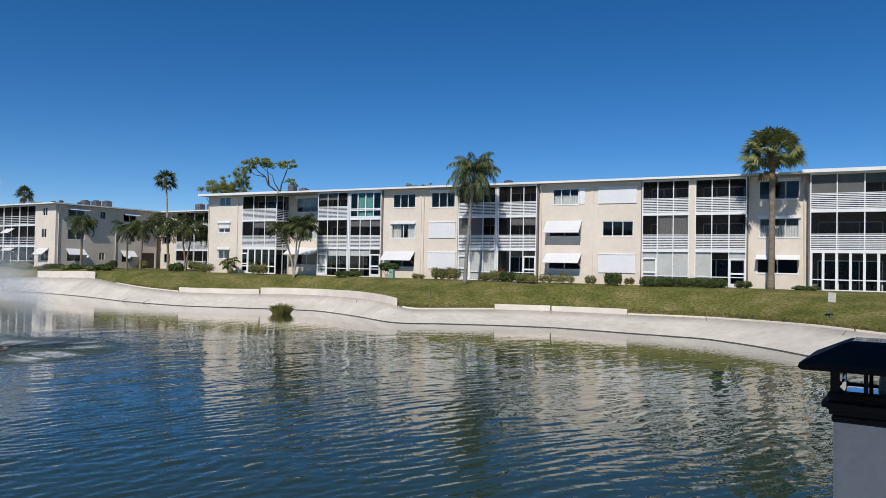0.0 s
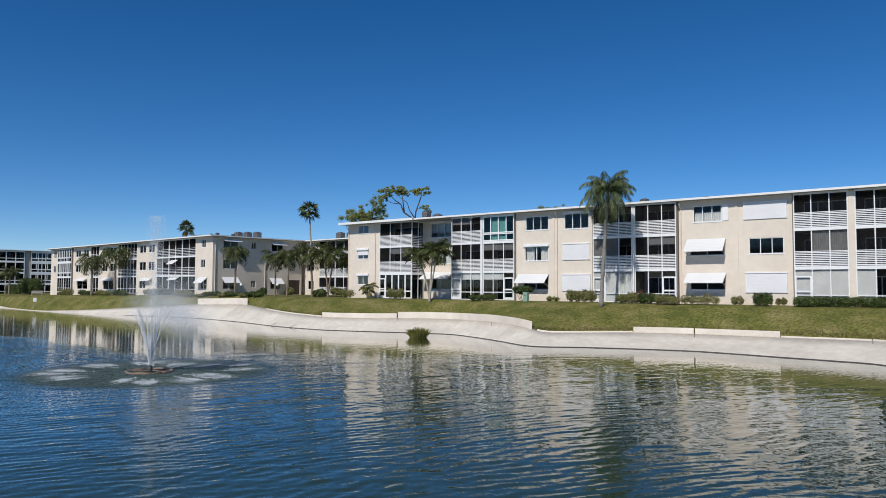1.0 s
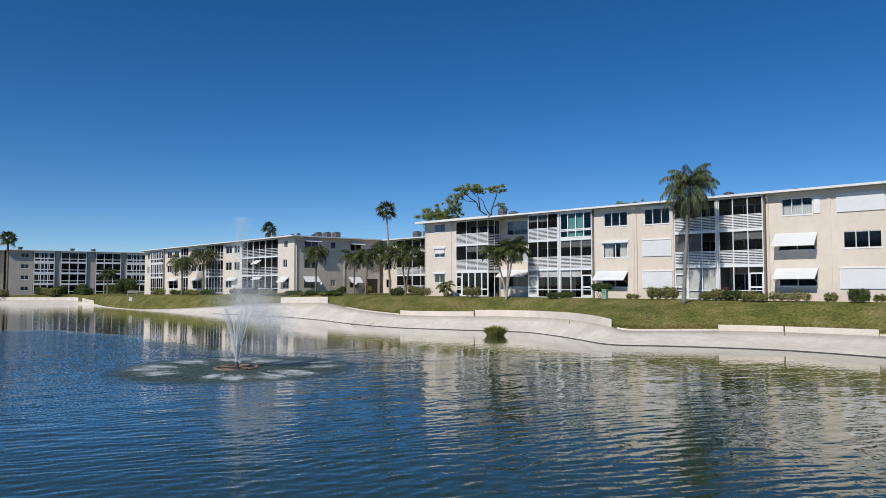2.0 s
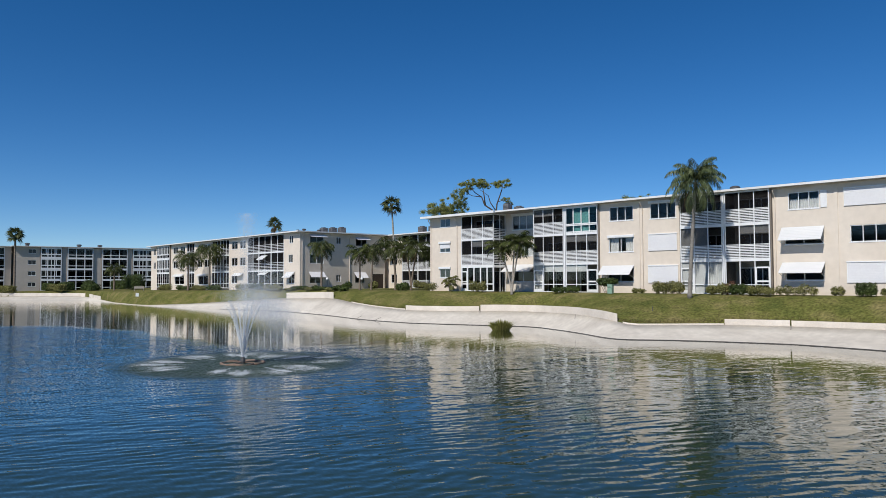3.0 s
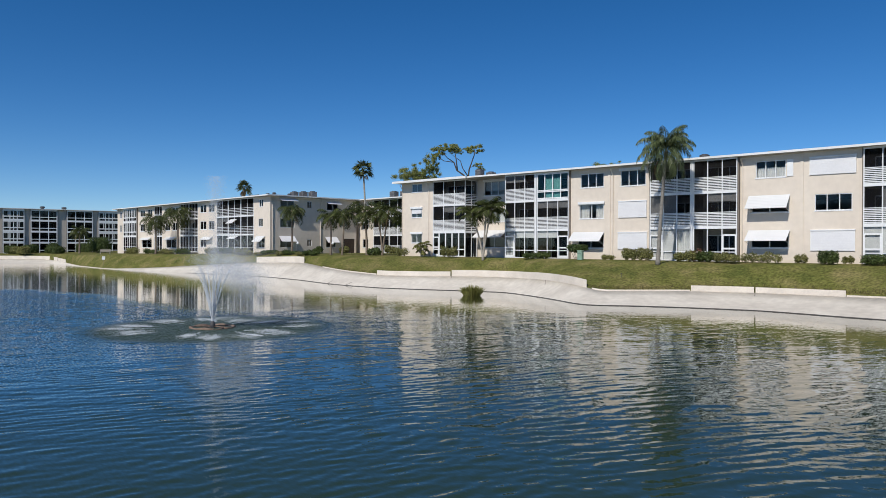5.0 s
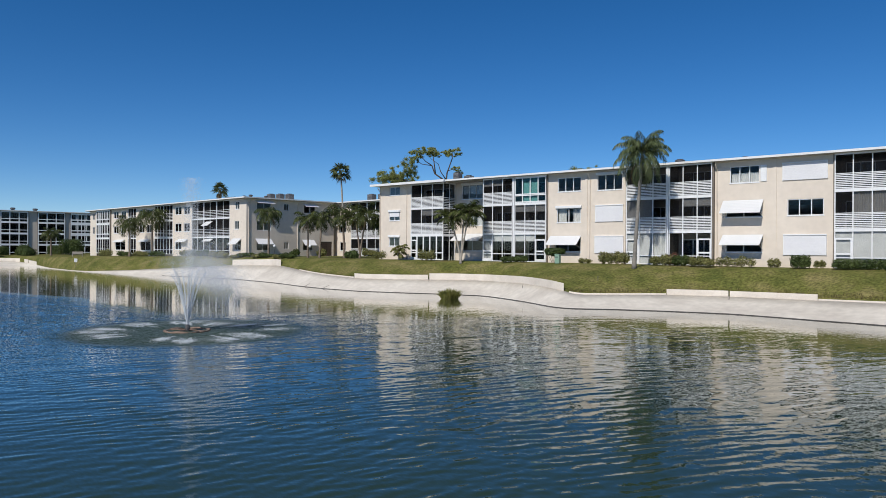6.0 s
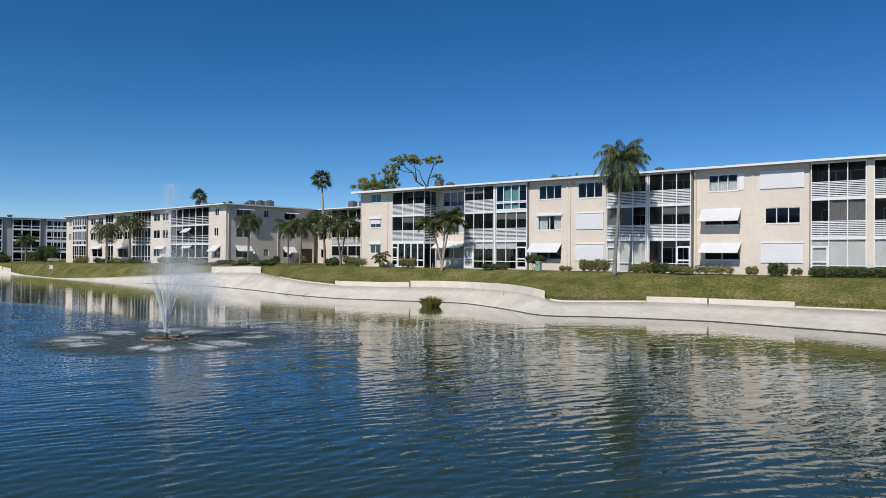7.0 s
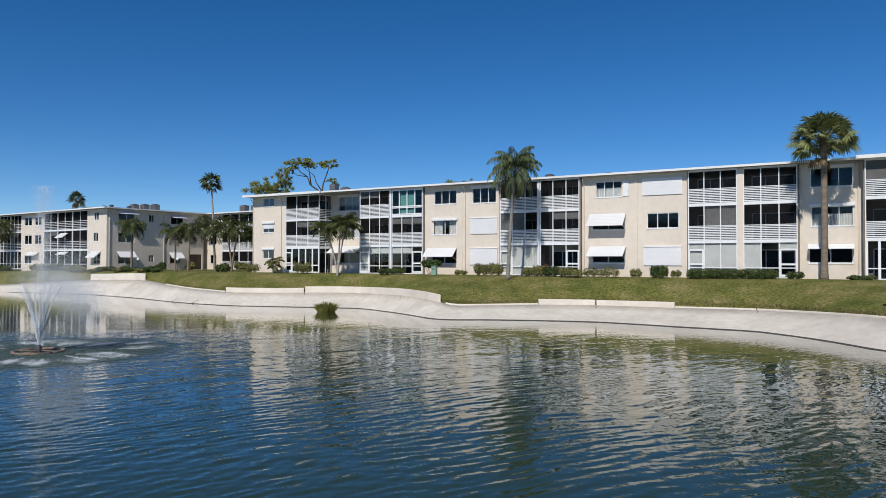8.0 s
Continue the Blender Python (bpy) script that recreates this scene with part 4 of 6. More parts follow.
# --- the second building, end wall towards the lawn ---
TURN_B = -4.0
BASE_B = pose(-85.4, 57.6, 2.82, 0, 0, TURN_B)
B = thing("apartment_building", BASE_B, "three-storey cream apartment building with a shaded end wall", "building", "apartment buildings")
shell(B, -58.5, 0.0, 14.8, over=0.7)
hb = [(-3.0, -1.9, 6.55, 7.6), (-3.2, -2.0, 3.75, 4.9), (-3.2, -1.5, 0.8, 2.1)]
wall(B, -4.5, 0.0, 0.0, hb)
for h in hb:
    window(B, *h, 0.06)
awning(B, -3.6, -1.3, 2.45, 0.0)
for x0, x1, py in ((-16.0, -12.3, 0.0), (-12.2, -8.4, 0.0), (-8.3, -4.5, 0.0), (-29.3, -26.0, 0.0), (-25.9, -22.6, 0.0), (-40.2, -36.8, 0.0), (-54.4, -51.4, -0.3), (-51.3, -48.0, -0.3)):
    recess(B, x0, x1, py)
    for k in range(3):
        porch(B, x0, x1, py, k, panels=2 if x0 > -17 else 3, style="glazed" if k == 0 else "window" if x0 < -50 else "rails", glazing=DARK_GLASS if x0 < -50 else None, fill=("curtain", "blind") if (k + int(x0)) % 3 == 0 and k < 2 else ())
awning(B, -11.5, -9.5, 5.0, 0.0, drop=0.6)
awning(B, -11.8, -9.2, 2.45, 0.0, drop=0.35, out=0.6)
hb2 = [(-18.8, -16.8, 6.3, 7.5), (-21.8, -19.6, 6.3, 7.5), (-21.8, -19.6, 3.6, 4.9), (-18.8, -16.8, 3.6, 4.9), (-21.8, -19.6, 0.8, 2.2)]
wall(B, -22.6, -16.0, 0.0, hb2)
for h in hb2:
    window(B, *h, 0.06)
awning(B, -20.6, -17.4, 2.45, 0.0, drop=0.45, out=0.6)
hb3 = [(-35.5, -33.4, 6.3, 7.5), (-32.5, -30.2, 6.3, 7.5), (-35.5, -33.4, 3.6, 4.9), (-32.5, -30.2, 3.6, 4.9), (-35.0, -31.0, 0.6, 2.1)]
wall(B, -36.8, -29.3, 0.0, hb3)
for h in hb3:
    window(B, *h, 0.06)
awning(B, -35.0, -31.0, 2.45, 0.0, drop=0.4, out=0.6)
hb4 = [(-46.8, -44.6, 6.3, 7.5), (-43.4, -41.2, 6.3, 7.5), (-46.8, -44.6, 3.6, 4.9), (-43.4, -41.2, 3.6, 4.9), (-46.0, -41.5, 0.6, 2.1)]
wall(B, -48.0, -40.2, 0.0, hb4)
for h in hb4:
    window(B, *h, 0.06)
awning(B, -46.0, -41.6, 2.45, 0.0, drop=0.4, out=0.6)
hb5 = [(-57.2, -56.0, 6.3, 7.5), (-57.2, -56.0, 3.6, 4.9)]
wall(B, -58.5, -54.4, 0.0, hb5)
for h in hb5:
    window(B, *h, 0.06)
part("end_wall", boxes((-58.5, -58.3, 0.2, 14.6, -1.6, ROOF_Z)), STUCCO, B)


def end_awning(b, x, y0, y1, z_top, drop=0.6, out=0.8):
    bm = bmesh.new()
    n = 8
    prof = [(0.02 + out * i / n + e, z_top - drop * i / n - 2 * e) for i in range(n + 1) for e in (0.0, 0.012)]
    prof += [(p, z - 0.03) for p, z in prof[::-1]]
    ring = [(bm.verts.new((x + p, y0, z)), bm.verts.new((x + p, y1, z))) for p, z in prof]
    for p, q in zip(ring, ring[1:] + ring[:1]):
        bm.faces.new((p[0], p[1], q[1], q[0]))
    part("awning", bm, SHUTTER, b, "propped white slatted awning")


def end_window(b, x, y0, y1, z0, z1):
    f = 0.05
    bm = bmesh.new()
    mid = (y0 + y1) / 2
    wall_cells(bm, y0, y1, x + 0.03, z0, z1, [(y0 + f, mid - f / 2, z0 + f, z1 - f), (mid + f / 2, y1 - f, z0 + f, z1 - f)], 0.1, side=True)
    w = part("window", bm, WHITE, b)
    p = part("pane", boxes((x - 0.03, x - 0.022, y0 + f, y1 - f, z0 + f, z1 - f)), GLASS, w)
    p.visible_shadow = False


he = [(1.6, 3.9, 6.3, 7.5), (6.0, 6.8, 6.5, 7.5), (9.4, 11.4, 6.3, 7.5), (1.6, 3.9, 3.6, 4.9), (1.6, 3.6, 0.8, 2.1), (6.0, 6.8, 1.0, 2.0), (9.3, 11.0, 0.8, 2.1), (12.5, 14.5, 0.0, 2.15)]
em = bmesh.new()
wall_cells(em, 0.2, 14.6, 0.0, -1.6, ROOF_Z, he, side=True)
part("end_wall", em, STUCCO, B)
for h in he[:-1]:
    end_window(B, -0.06, *h)
end_awning(B, 0.0, 1.4, 4.1, 7.75, drop=0.35)
end_awning(B, 0.0, 9.2, 11.6, 7.6, drop=0.35)
end_awning(B, 0.0, 1.4, 3.9, 2.45, drop=0.75)
end_awning(B, 0.0, 9.1, 11.2, 2.4, drop=0.8)
dm = part("door", boxes((-0.12, -0.06, 12.5, 14.5, 0.0, 2.15)), DOOR_BROWN, B, "dark brown double service door")
part("door_panel", boxes((-0.06, -0.04, 12.6, 13.45, 0.15, 2.05)), DOOR_BROWN, dm)
part("door_panel", boxes((-0.06, -0.04, 13.55, 14.4, 0.15, 2.05)), DOOR_BROWN, dm)
downspout(B, 8.3, 0.0, side=True)
downspout(B, 0.35, 0.0, side=True)
# the wing behind it, with open stair galleries
BW = thing("apartment_building", pose(-84.6, 73.2, 2.82, 0, 0, TURN_B), "rear wing of a cream apartment building with open galleries", "building", "apartment buildings")
shell(BW, -14.0, 15.0, 12.0, over=0.7)
wall(BW, -14.0, 3.5, 0.0, [(0.8, 2.2, 3.6, 4.8), (0.8, 2.2, 0.8, 2.1)])
window(BW, 0.8, 2.2, 3.6, 4.8, 0.06)
window(BW, 0.8, 2.2, 0.8, 2.1, 0.06)
awning(BW, 0.6, 2.4, 5.05, 0.0, drop=0.5)
for x0, x1 in ((3.5, 7.2), (7.3, 11.0)):
    recess(BW, x0, x1, 0.0)
    for k in range(3):
        porch(BW, x0, x1, 0.0, k, panels=2)
wall(BW, 11.0, 15.0, 0.0, [])
part("end_wall", boxes((14.8, 15.0, 0.2, 11.8, -1.6, ROOF_Z)), STUCCO, BW)
RB = 2.82 + ROOF_Z + 0.175
for x, y in ((-90.6, 65.4), (-89.4, 66.2), (-88.2, 67.0)):
    roof_unit(x, y, RB, 1.0, 0.9, 1.05, TURN_B)
for x, y in ((-80.3, 76.4), (-78.6, 77.0), (-77.4, 77.2)):
    roof_unit(x, y, RB, 1.1, 0.9, 1.25, TURN_B)
for x, y in ((-87.2, 59.5), (-89.5, 60.0), (-128.0, 66.0), (-131, 66.0), (-135, 66.5), (-87.5, 62.3)):
    roof_vent(x, y, RB)
sc = thing("roof_screen", pose(-115.0, 66.5, RB, 0, 0, TURN_B), "grey slatted screen round rooftop plant", "roof screen")
part("panel", boxes((-6, 6, 0, 0.08, 0, 1.05)), METAL_GREY, sc)
for x in (-5.8, -2, 2, 5.8):
    part("post", boxes((x - 0.05, x + 0.05, 0.085, 0.18, 0, 1.08)), DARK_METAL, sc)
copy_thing(sc, pose(-101.0, 65.0, RB, 0, 0, TURN_B) @ Matrix.Diagonal((0.25, 1, 1, 1)))

# --- the four-storey building at the far end of the pond ---
ST4 = (0.0, 2.72, 5.44, 8.16)
ROOF_C = 10.85
C = thing("apartment_building", pose(-205.7, 1.1, 1.7, 0, 0, 80), "four-storey grey apartment building with white-framed porches across the pond", "building", "apartment buildings")
shell(C, 50.8, 96.0, 14.0, storey=ST4, roof=ROOF_C, over=0.7, material=STUCCO_GREY)
hc = [(53.6, 55.3, z + 1.1, z + 2.1) for z in ST4]
wall(C, 50.8, 56.3, 0.0, hc, material=STUCCO_GREY, roof=ROOF_C)
for h in hc:
    window(C, *h, 0.06, glass=DOOR_GLASS)
    # panel coloured as dark as the unlit room
    part("room", boxes((h[0] - 0.1, h[1] + 0.1, 0.6, 0.65, h[2] - 0.1, h[3] + 0.1)), ROOM_SHADE, C, "shade-dark panel standing for the room behind a window")
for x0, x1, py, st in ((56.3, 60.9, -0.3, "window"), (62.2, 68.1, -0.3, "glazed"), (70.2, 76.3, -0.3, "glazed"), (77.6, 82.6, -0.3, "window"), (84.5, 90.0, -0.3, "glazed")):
    recess(C, x0, x1, py, roof=ROOF_C, storey=ST4, material=ROOM_SHADE)
    for k in range(4):
        porch(C, x0, x1, py, k, panels=3, style=st if k else "glazed", storey=ST4, post=0.2, glazing=DARK_GLASS, bold=2.2)
for x0, x1 in ((60.9, 62.2), (68.1, 70.2), (76.3, 77.6), (82.6, 84.5), (90.0, 96.0)):
    wall(C, x0, x1, 0.0, [], material=STUCCO_GREY, roof=ROOF_C)
for x in (50.8, 95.8):
    part("end_wall", boxes((x, x + 0.2, 0.2, 13.8, -1.6, ROOF_C)), STUCCO_GREY, C)
C2 = thing("apartment_building", pose(-199, 0, 1.64, 0, 0, 90), "four-storey grey apartment block with stacked porches in shade", "building", "apartment buildings")
shell(C2, 20.0, 50.9, 14.0, storey=ST4, roof=ROOF_C, over=0.7, material=STUCCO_GREY)
for x0, x1 in ((37.0, 43.0), (43.2, 49.5)):
    recess(C2, x0, x1, 0.0, roof=ROOF_C, storey=ST4, material=ROOM_SHADE)
    for k in range(4):
        porch(C2, x0, x1, 0.0, k, panels=3, style="glazed", storey=ST4, post=0.17, glazing=DARK_GLASS, bold=2.0)
wall(C2, 20.0, 37.0, 0.0, [], material=STUCCO_GREY, roof=ROOF_C)
wall(C2, 49.5, 50.9, 0.0, [], material=STUCCO_GREY, roof=ROOF_C)
for x in (20.0, 50.7):
    part("end_wall", boxes((x, x + 0.2, 0.2, 13.8, -1.6, ROOF_C)), STUCCO_GREY, C2)
for y in (54.5, 66.6, 71.8, 86.0):
    roof_vent(-199.5, y, 1.7 + ROOF_C + 0.17, r=0.6, h=0.9)


# ---- palms and other plants ----
def frond_quads(rng, base, az, up, length, droop, leaf=0.45, pairs=26, width=0.042, hang=0.5):
    """A feather frond: leaflets either side of an arching rib. Returns corners and the rib's points."""
    rib = []
    p = Vector(base)
    e = up
    seg = length / 10
    for i in range(11):
        rib.append(p.copy())
        p = p + seg * Vector((math.cos(az) * math.cos(e), math.sin(az) * math.cos(e), math.sin(e)))
        e -= droop / 10 * (0.6 + 0.09 * i)
    out = []
    for k in range(pairs):
        t = 0.14 + 0.86 * (k + rng.random() * 0.6) / pairs
        i = min(int(t * 10), 9)
        q = rib[i].lerp(rib[i + 1], t * 10 - i)
        d = (rib[i + 1] - rib[i]).normalized()
        side = d.cross(Vector((0, 0, 1))).normalized()
        ll = leaf * (0.45 + 0.9 * math.sin(math.pi * min(t * 0.9 + 0.08, 1))) * (0.8 + 0.4 * rng.random())
        for s in (-1, 1):
            tip_d = (side * s * (0.85 + 0.2 * rng.random()) + d * 0.5 + Vector((0, 0, -hang - 0.5 * rng.random() + 0.15))).normalized()
            mid = q + tip_d * ll * 0.5 + Vector((0, 0, 0.02))
            tip = q + tip_d * ll + Vector((0, 0, -hang * 0.3 * ll))
            w = d * width
            out += [q - w, mid - w, tip, mid + w]
    for a, c in zip(rib, rib[1:]):
        w = Vector((0, 0, 1)).cross(c - a).normalized() * 0.022
        out += [a - w, c - w * 0.8, c + w * 0.8, a + w]
    return out


def trunk_points(rng, height, lean=(0, 0), bend=0.15, n=8):
    return [(lean[0] * (i / n) ** 1.4 + bend * math.sin(i / n * 3.0) * 0.3, lean[1] * (i / n) ** 1.4, height * i / n) for i in range(n + 1)]


def trunk_mesh(rng, pts, r0, r1, flare=1.3):
    n = len(pts)
    radii = [(r0 + (r1 - r0) * i / (n - 1)) * (flare if i == 0 else 1.0) for i in range(n)]
    fine_p, fine_r = [], []
    for i in range(n - 1):
        for k in range(4):
            s = k / 4
            fine_p.append(tuple(a + (b - a) * s for a, b in zip(pts[i], pts[i + 1])))
            fine_r.append((radii[i] + (radii[i + 1] - radii[i]) * s) * (1.0 + 0.05 * (k % 2)))
    fine_p.append(pts[-1])
    fine_r.append(radii[-1])
    return tube(bmesh.new(), fine_p, fine_r, 10)


def crown_part(parent, name, quads, material, label=""):
    ob = new(name, quads_mesh(name, [tuple(v) for v in quads], material))
    ob.parent = parent
    return tagged(ob, label)


def feather_palm(x, y, z, height, label, r=0.12, lean=(0, 0), fronds=18, length=2.2, leaf=0.5, droop=1.7, material=None, bark=None, seed=1, hang=0.55, up=(-0.2, 1.3), group="palms", heads=None, dead=2, rise=0.9, pairs=19, width=0.055):
    rng = random.Random(seed)
    foot = min(ground_at(x, y), z) - 0.08
    t = thing("palm_tree", Matrix.Translation((x, y, foot)), label, "palm tree", group)
    for hx, hy, hh in heads or ((*lean, height),):
        hh += z - foot
        pts = trunk_points(rng, hh, (hx, hy))
        part("trunk", trunk_mesh(rng, pts, r, r * 0.72), bark or BARK, t, smooth=True)
        top = pts[-1]
        q = []
        for i in range(fronds):
            az = i * 2.39996 + rng.uniform(-0.25, 0.25)
            f = (i + 0.5) / fronds
            e = up[1] + (up[0] - up[1]) * f ** rise + rng.uniform(-0.15, 0.15)
            q += frond_quads(rng, (top[0], top[1], top[2] - 0.1 + 0.2 * (1 - f)), az, e, length * rng.uniform(0.8, 1.1), droop * rng.uniform(0.8, 1.2), leaf, pairs=pairs, width=width, hang=hang)
        crown_part(t, "crown", q, material or FROND)
        if dead:
            q = []
            for i in range(dead):
                q += frond_quads(rng, (top[0], top[1], top[2] - 0.2), rng.uniform(0, 6.28), -0.6, length * 0.7, 1.2, leaf * 0.8, pairs=12, hang=0.8)
            crown_part(t, "dry_fronds", q, DRY, "hanging dry brown fronds")
        part("crown_shaft", tube(bmesh.new(), [(top[0], top[1], top[2] - 0.45), (top[0], top[1], top[2] - 0.15), (top[0], top[1], top[2] + 0.15)], [r * 0.75, r * 0.95, r * 0.4], 8), BARK, t)
    return t


def fan_quads(rng, base, az, e, stalk, size, rays=17, fold=(0.35, 0.95)):
    """A fan leaf on a stalk: narrow split rays with drooping tips."""
    d = Vector((math.cos(az) * math.cos(e), math.sin(az) * math.cos(e), math.sin(e)))
    side = d.cross(Vector((0, 0, 1)))
    side = side.normalized() if side.length > 0.05 else Vector((1, 0, 0))
    b = Vector(base)
    h = b + d * stalk + Vector((0, 0, -0.08 * stalk))
    # the blade folds down from its stalk, so that it faces outwards
    d = (d + Vector((0, 0, -rng.uniform(*fold)))).normalized()
    side = Matrix.Rotation(rng.uniform(-1.0, 1.0), 3, d) @ (side - d * side.dot(d)).normalized()
    nrm = side.cross(d)
    w = side * 0.02
    out = [b - w, h - w, h + w, b + w]
    for k in range(rays):
        a = -1.75 + 3.5 * (k + 0.5) / rays + rng.uniform(-0.05, 0.05)
        ray = (d * math.cos(a) + side * math.sin(a) + nrm * (0.18 - 0.3 * abs(math.sin(a)))).normalized()
        ll = size * (0.75 + 0.25 * math.cos(a)) * rng.uniform(0.88, 1.08)
        across = ray.cross(nrm).normalized() * size * 0.062
        mid = h + ray * ll * 0.55
        tip = h + ray * ll + Vector((0, 0, -0.22 * ll * rng.uniform(0.5, 1.4)))
        out += [h, mid - across, tip, mid + across]
    return out


def fan_palm(x, y, z, height, label, r=0.2, leaves=46, stalk=1.0, size=0.85, lean=(0, 0), seed=1, low=-0.75, bark=None, skirt=6, boots=1.2, group="palms", fold=(0.35, 0.95), material=None):
    rng = random.Random(seed)
    foot = min(ground_at(x, y), z) - 0.08
    t = thing("palm_tree", Matrix.Translation((x, y, foot)), label, "palm tree", group)
    pts = trunk_points(rng, height + z - foot, lean)
    part("trunk", trunk_mesh(rng, pts, r, r * 0.85), bark or BARK, t, smooth=True)
    top = Vector(pts[-1])
    q = []
    for i in range(leaves):
        f = (i + 0.5) / leaves
        az = i * 2.39996 + rng.uniform(-0.3, 0.3)
        q += fan_quads(rng, top + Vector((0, 0, 0.25 * (1 - f))), az, 1.3 + (low - 1.3) * f ** 0.85 + rng.uniform(-0.12, 0.12), stalk * (0.45 + 0.6 * f ** 0.6) * rng.uniform(0.45, 1.12), size * rng.uniform(0.85, 1.1), fold=fold)
    crown_part(t, "crown", q, material or FAN)
    if skirt:
        q = []
        for i in range(skirt):
            q += fan_quads(rng, top + Vector((0, 0, -0.15)), rng.uniform(0, 6.28), rng.uniform(-1.2, -0.9), stalk * 0.8, size * 0.75, rays=14)
        crown_part(t, "dry_fronds", q, DRY, "hanging dry brown leaves")
    if boots:
        bm = bmesh.new()
        for i in range(26):
            a, h = i * 2.4, boots * i / 26
            c = top + Vector((0, 0, -boots + h))
            d = Vector((math.cos(a), math.sin(a), 0))
            tube(bm, [c + d * r * 0.6, c + d * (r * 1.15) + Vector((0, 0, 0.14)), c + d * (r * 1.45) + Vector((0, 0, 0.32))], [0.05, 0.045, 0.02], 5)
        tagged(part("leaf_bases", bm, DRY, t, "split old leaf bases"), kind="stuff")
    return t


def leaf_cloud(rng, clumps, count, size, flat=0.5, boxy=False, loose=False):
    """Loose leaves scattered through ellipsoid clumps (centre, radii), denser at the outside."""
    out = []
    total = sum(c[1][0] * c[1][1] + c[1][0] * c[1][2] for c in clumps)
    for c, r in clumps:
        n = max(20, int(count * (r[0] * r[1] + r[0] * r[2]) / total))
        for _ in range(n):
            d = Vector((rng.gauss(0, 1), rng.gauss(0, 1), rng.gauss(0, 1))).normalized()
            if boxy:
                d = d / (0.25 + 0.75 * max(abs(d.x), abs(d.y), abs(d.z)))
            k = min(abs(rng.gauss(0, 0.75)), 1.3) if loose else rng.random() ** 0.35
            bump = 0.82 + 0.32 * noise.noise(d * 2.3 + Vector(c))
            p = Vector((c[0] + d.x * r[0] * k * bump, c[1] + d.y * r[1] * k * bump, c[2] + d.z * r[2] * k * bump))
            a = (d * 0.6 + Vector((rng.uniform(-1, 1), rng.uniform(-1, 1), rng.uniform(-0.2, 1)))).normalized()
            u = a.cross(Vector((rng.uniform(-1, 1), rng.uniform(-1, 1), rng.uniform(-1, 1)))).normalized()
            v = a.cross(u)
            s = size * rng.uniform(0.6, 1.4)
            out += [p - u * s, p - v * s * flat, p + u * s, p + v * s * flat]
    return out


def shrub(x, y, w, h, label, depth=None, count=520, size=0.085, material=None, seed=1, stems=True, clipped=False, z=None, group="shrubs"):
    rng = random.Random(seed)
    z = ground_at(x, y) if z is None else z
    t = thing("shrub", Matrix.Translation((x, y, z - 0.02)), label, "shrub", group)
    depth = depth or min(w, 1.2)
    n = max(2, int(w / 0.55))
    clumps = []
    for i in range(n):
        cx = -w / 2 + w * (i + 0.5) / n
        hh = h * (1.0 if clipped else rng.uniform(0.72, 1.05))
        clumps.append(((cx, rng.uniform(-0.1, 0.1) * depth, hh * 0.54), (w / n * (0.85 if n > 1 else 0.55), depth / 2, hh * 0.56)))
    ob = new("foliage", quads_mesh("foliage", [tuple(v) for v in leaf_cloud(rng, clumps, int(count * 4.5), size * 0.68, boxy=clipped)], material or LEAF))
    ob.parent = t
    if stems:
        bm = bmesh.new()
        for c, r in clumps:
            for k in range(3):
                tube(bm, [(c[0] + rng.uniform(-0.1, 0.1), c[1], 0), (c[0] + rng.uniform(-0.2, 0.2), c[1] + rng.uniform(-0.15, 0.15), c[2])], [0.02, 0.012], 5)
        tagged(part("stem_cluster", bm, BARK, t), kind="stuff")
    return t


# cabbage palm before the bay wall
fan_palm(-3.16, 54.0, 2.8, 9.45, "tall cabbage palm with a stout brown trunk and full fan crown", r=0.21, leaves=110, stalk=1.8, size=0.88, seed=4, low=-0.42, skirt=5, boots=0.9, fold=(-0.15, 0.5))
# queen palm
feather_palm(-25.5, 52.3, 2.75, 8.6, "queen palm with a pale trunk and drooping grey-green fronds", r=0.15, lean=(0.62, 0), fronds=42, length=2.75, leaf=0.5, droop=2.3, rise=1.35, pairs=36, width=0.032, material=FROND_GREY, bark=BARK_GREY, seed=7, hang=0.95, up=(-0.75, 1.6), dead=2)
# clump of three slender palms
feather_palm(-44.0, 53.6, 2.78, 4.6, "clump of slender palms with pale leaning trunks", r=0.09, heads=((-1.3, -0.2, 4.3), (0.2, 0.2, 4.55), (1.0, 0.0, 4.7)), fronds=15, length=1.95, leaf=0.5, droop=1.9, bark=BARK_PALE, seed=11, hang=0.45, up=(-0.15, 1.4), dead=0)
# tall thin fan palm
fan_palm(-71.4, 63.0, 2.8, 11.2, "very tall thin fan palm with a small crown", r=0.125, leaves=26, stalk=0.95, size=0.95, seed=21, low=-0.6, skirt=2, boots=0.5, lean=(-0.75, 0.0), bark=BARK_PALE, fold=(-0.1, 0.45), material=FAN_DARK)
# palms before the end wall of the second building
feather_palm(-78.9, 56.6, 2.75, 5.7, "palm with a straight trunk and a loose crown beside a wall", r=0.15, fronds=17, length=2.6, leaf=0.6, droop=2.4, seed=31, hang=0.75, dead=3)
feather_palm(-70.2, 56.1, 2.8, 4.6, "small palm with an arching crown", r=0.12, fronds=15, length=2.2, leaf=0.55, droop=2.1, seed=32, hang=0.6)
feather_palm(-68.6, 56.6, 2.8, 4.9, "small palm with a leaning trunk", r=0.12, fronds=15, length=2.2, leaf=0.55, droop=2.1, seed=33, hang=0.6, lean=(0.4, 0))
feather_palm(-66.0, 58.3, 2.8, 5.3, "dense dark palm against a gallery", r=0.15, fronds=19, length=2.8, leaf=0.66, droop=2.4, seed=34, hang=0.5, lean=(-0.5, 0))
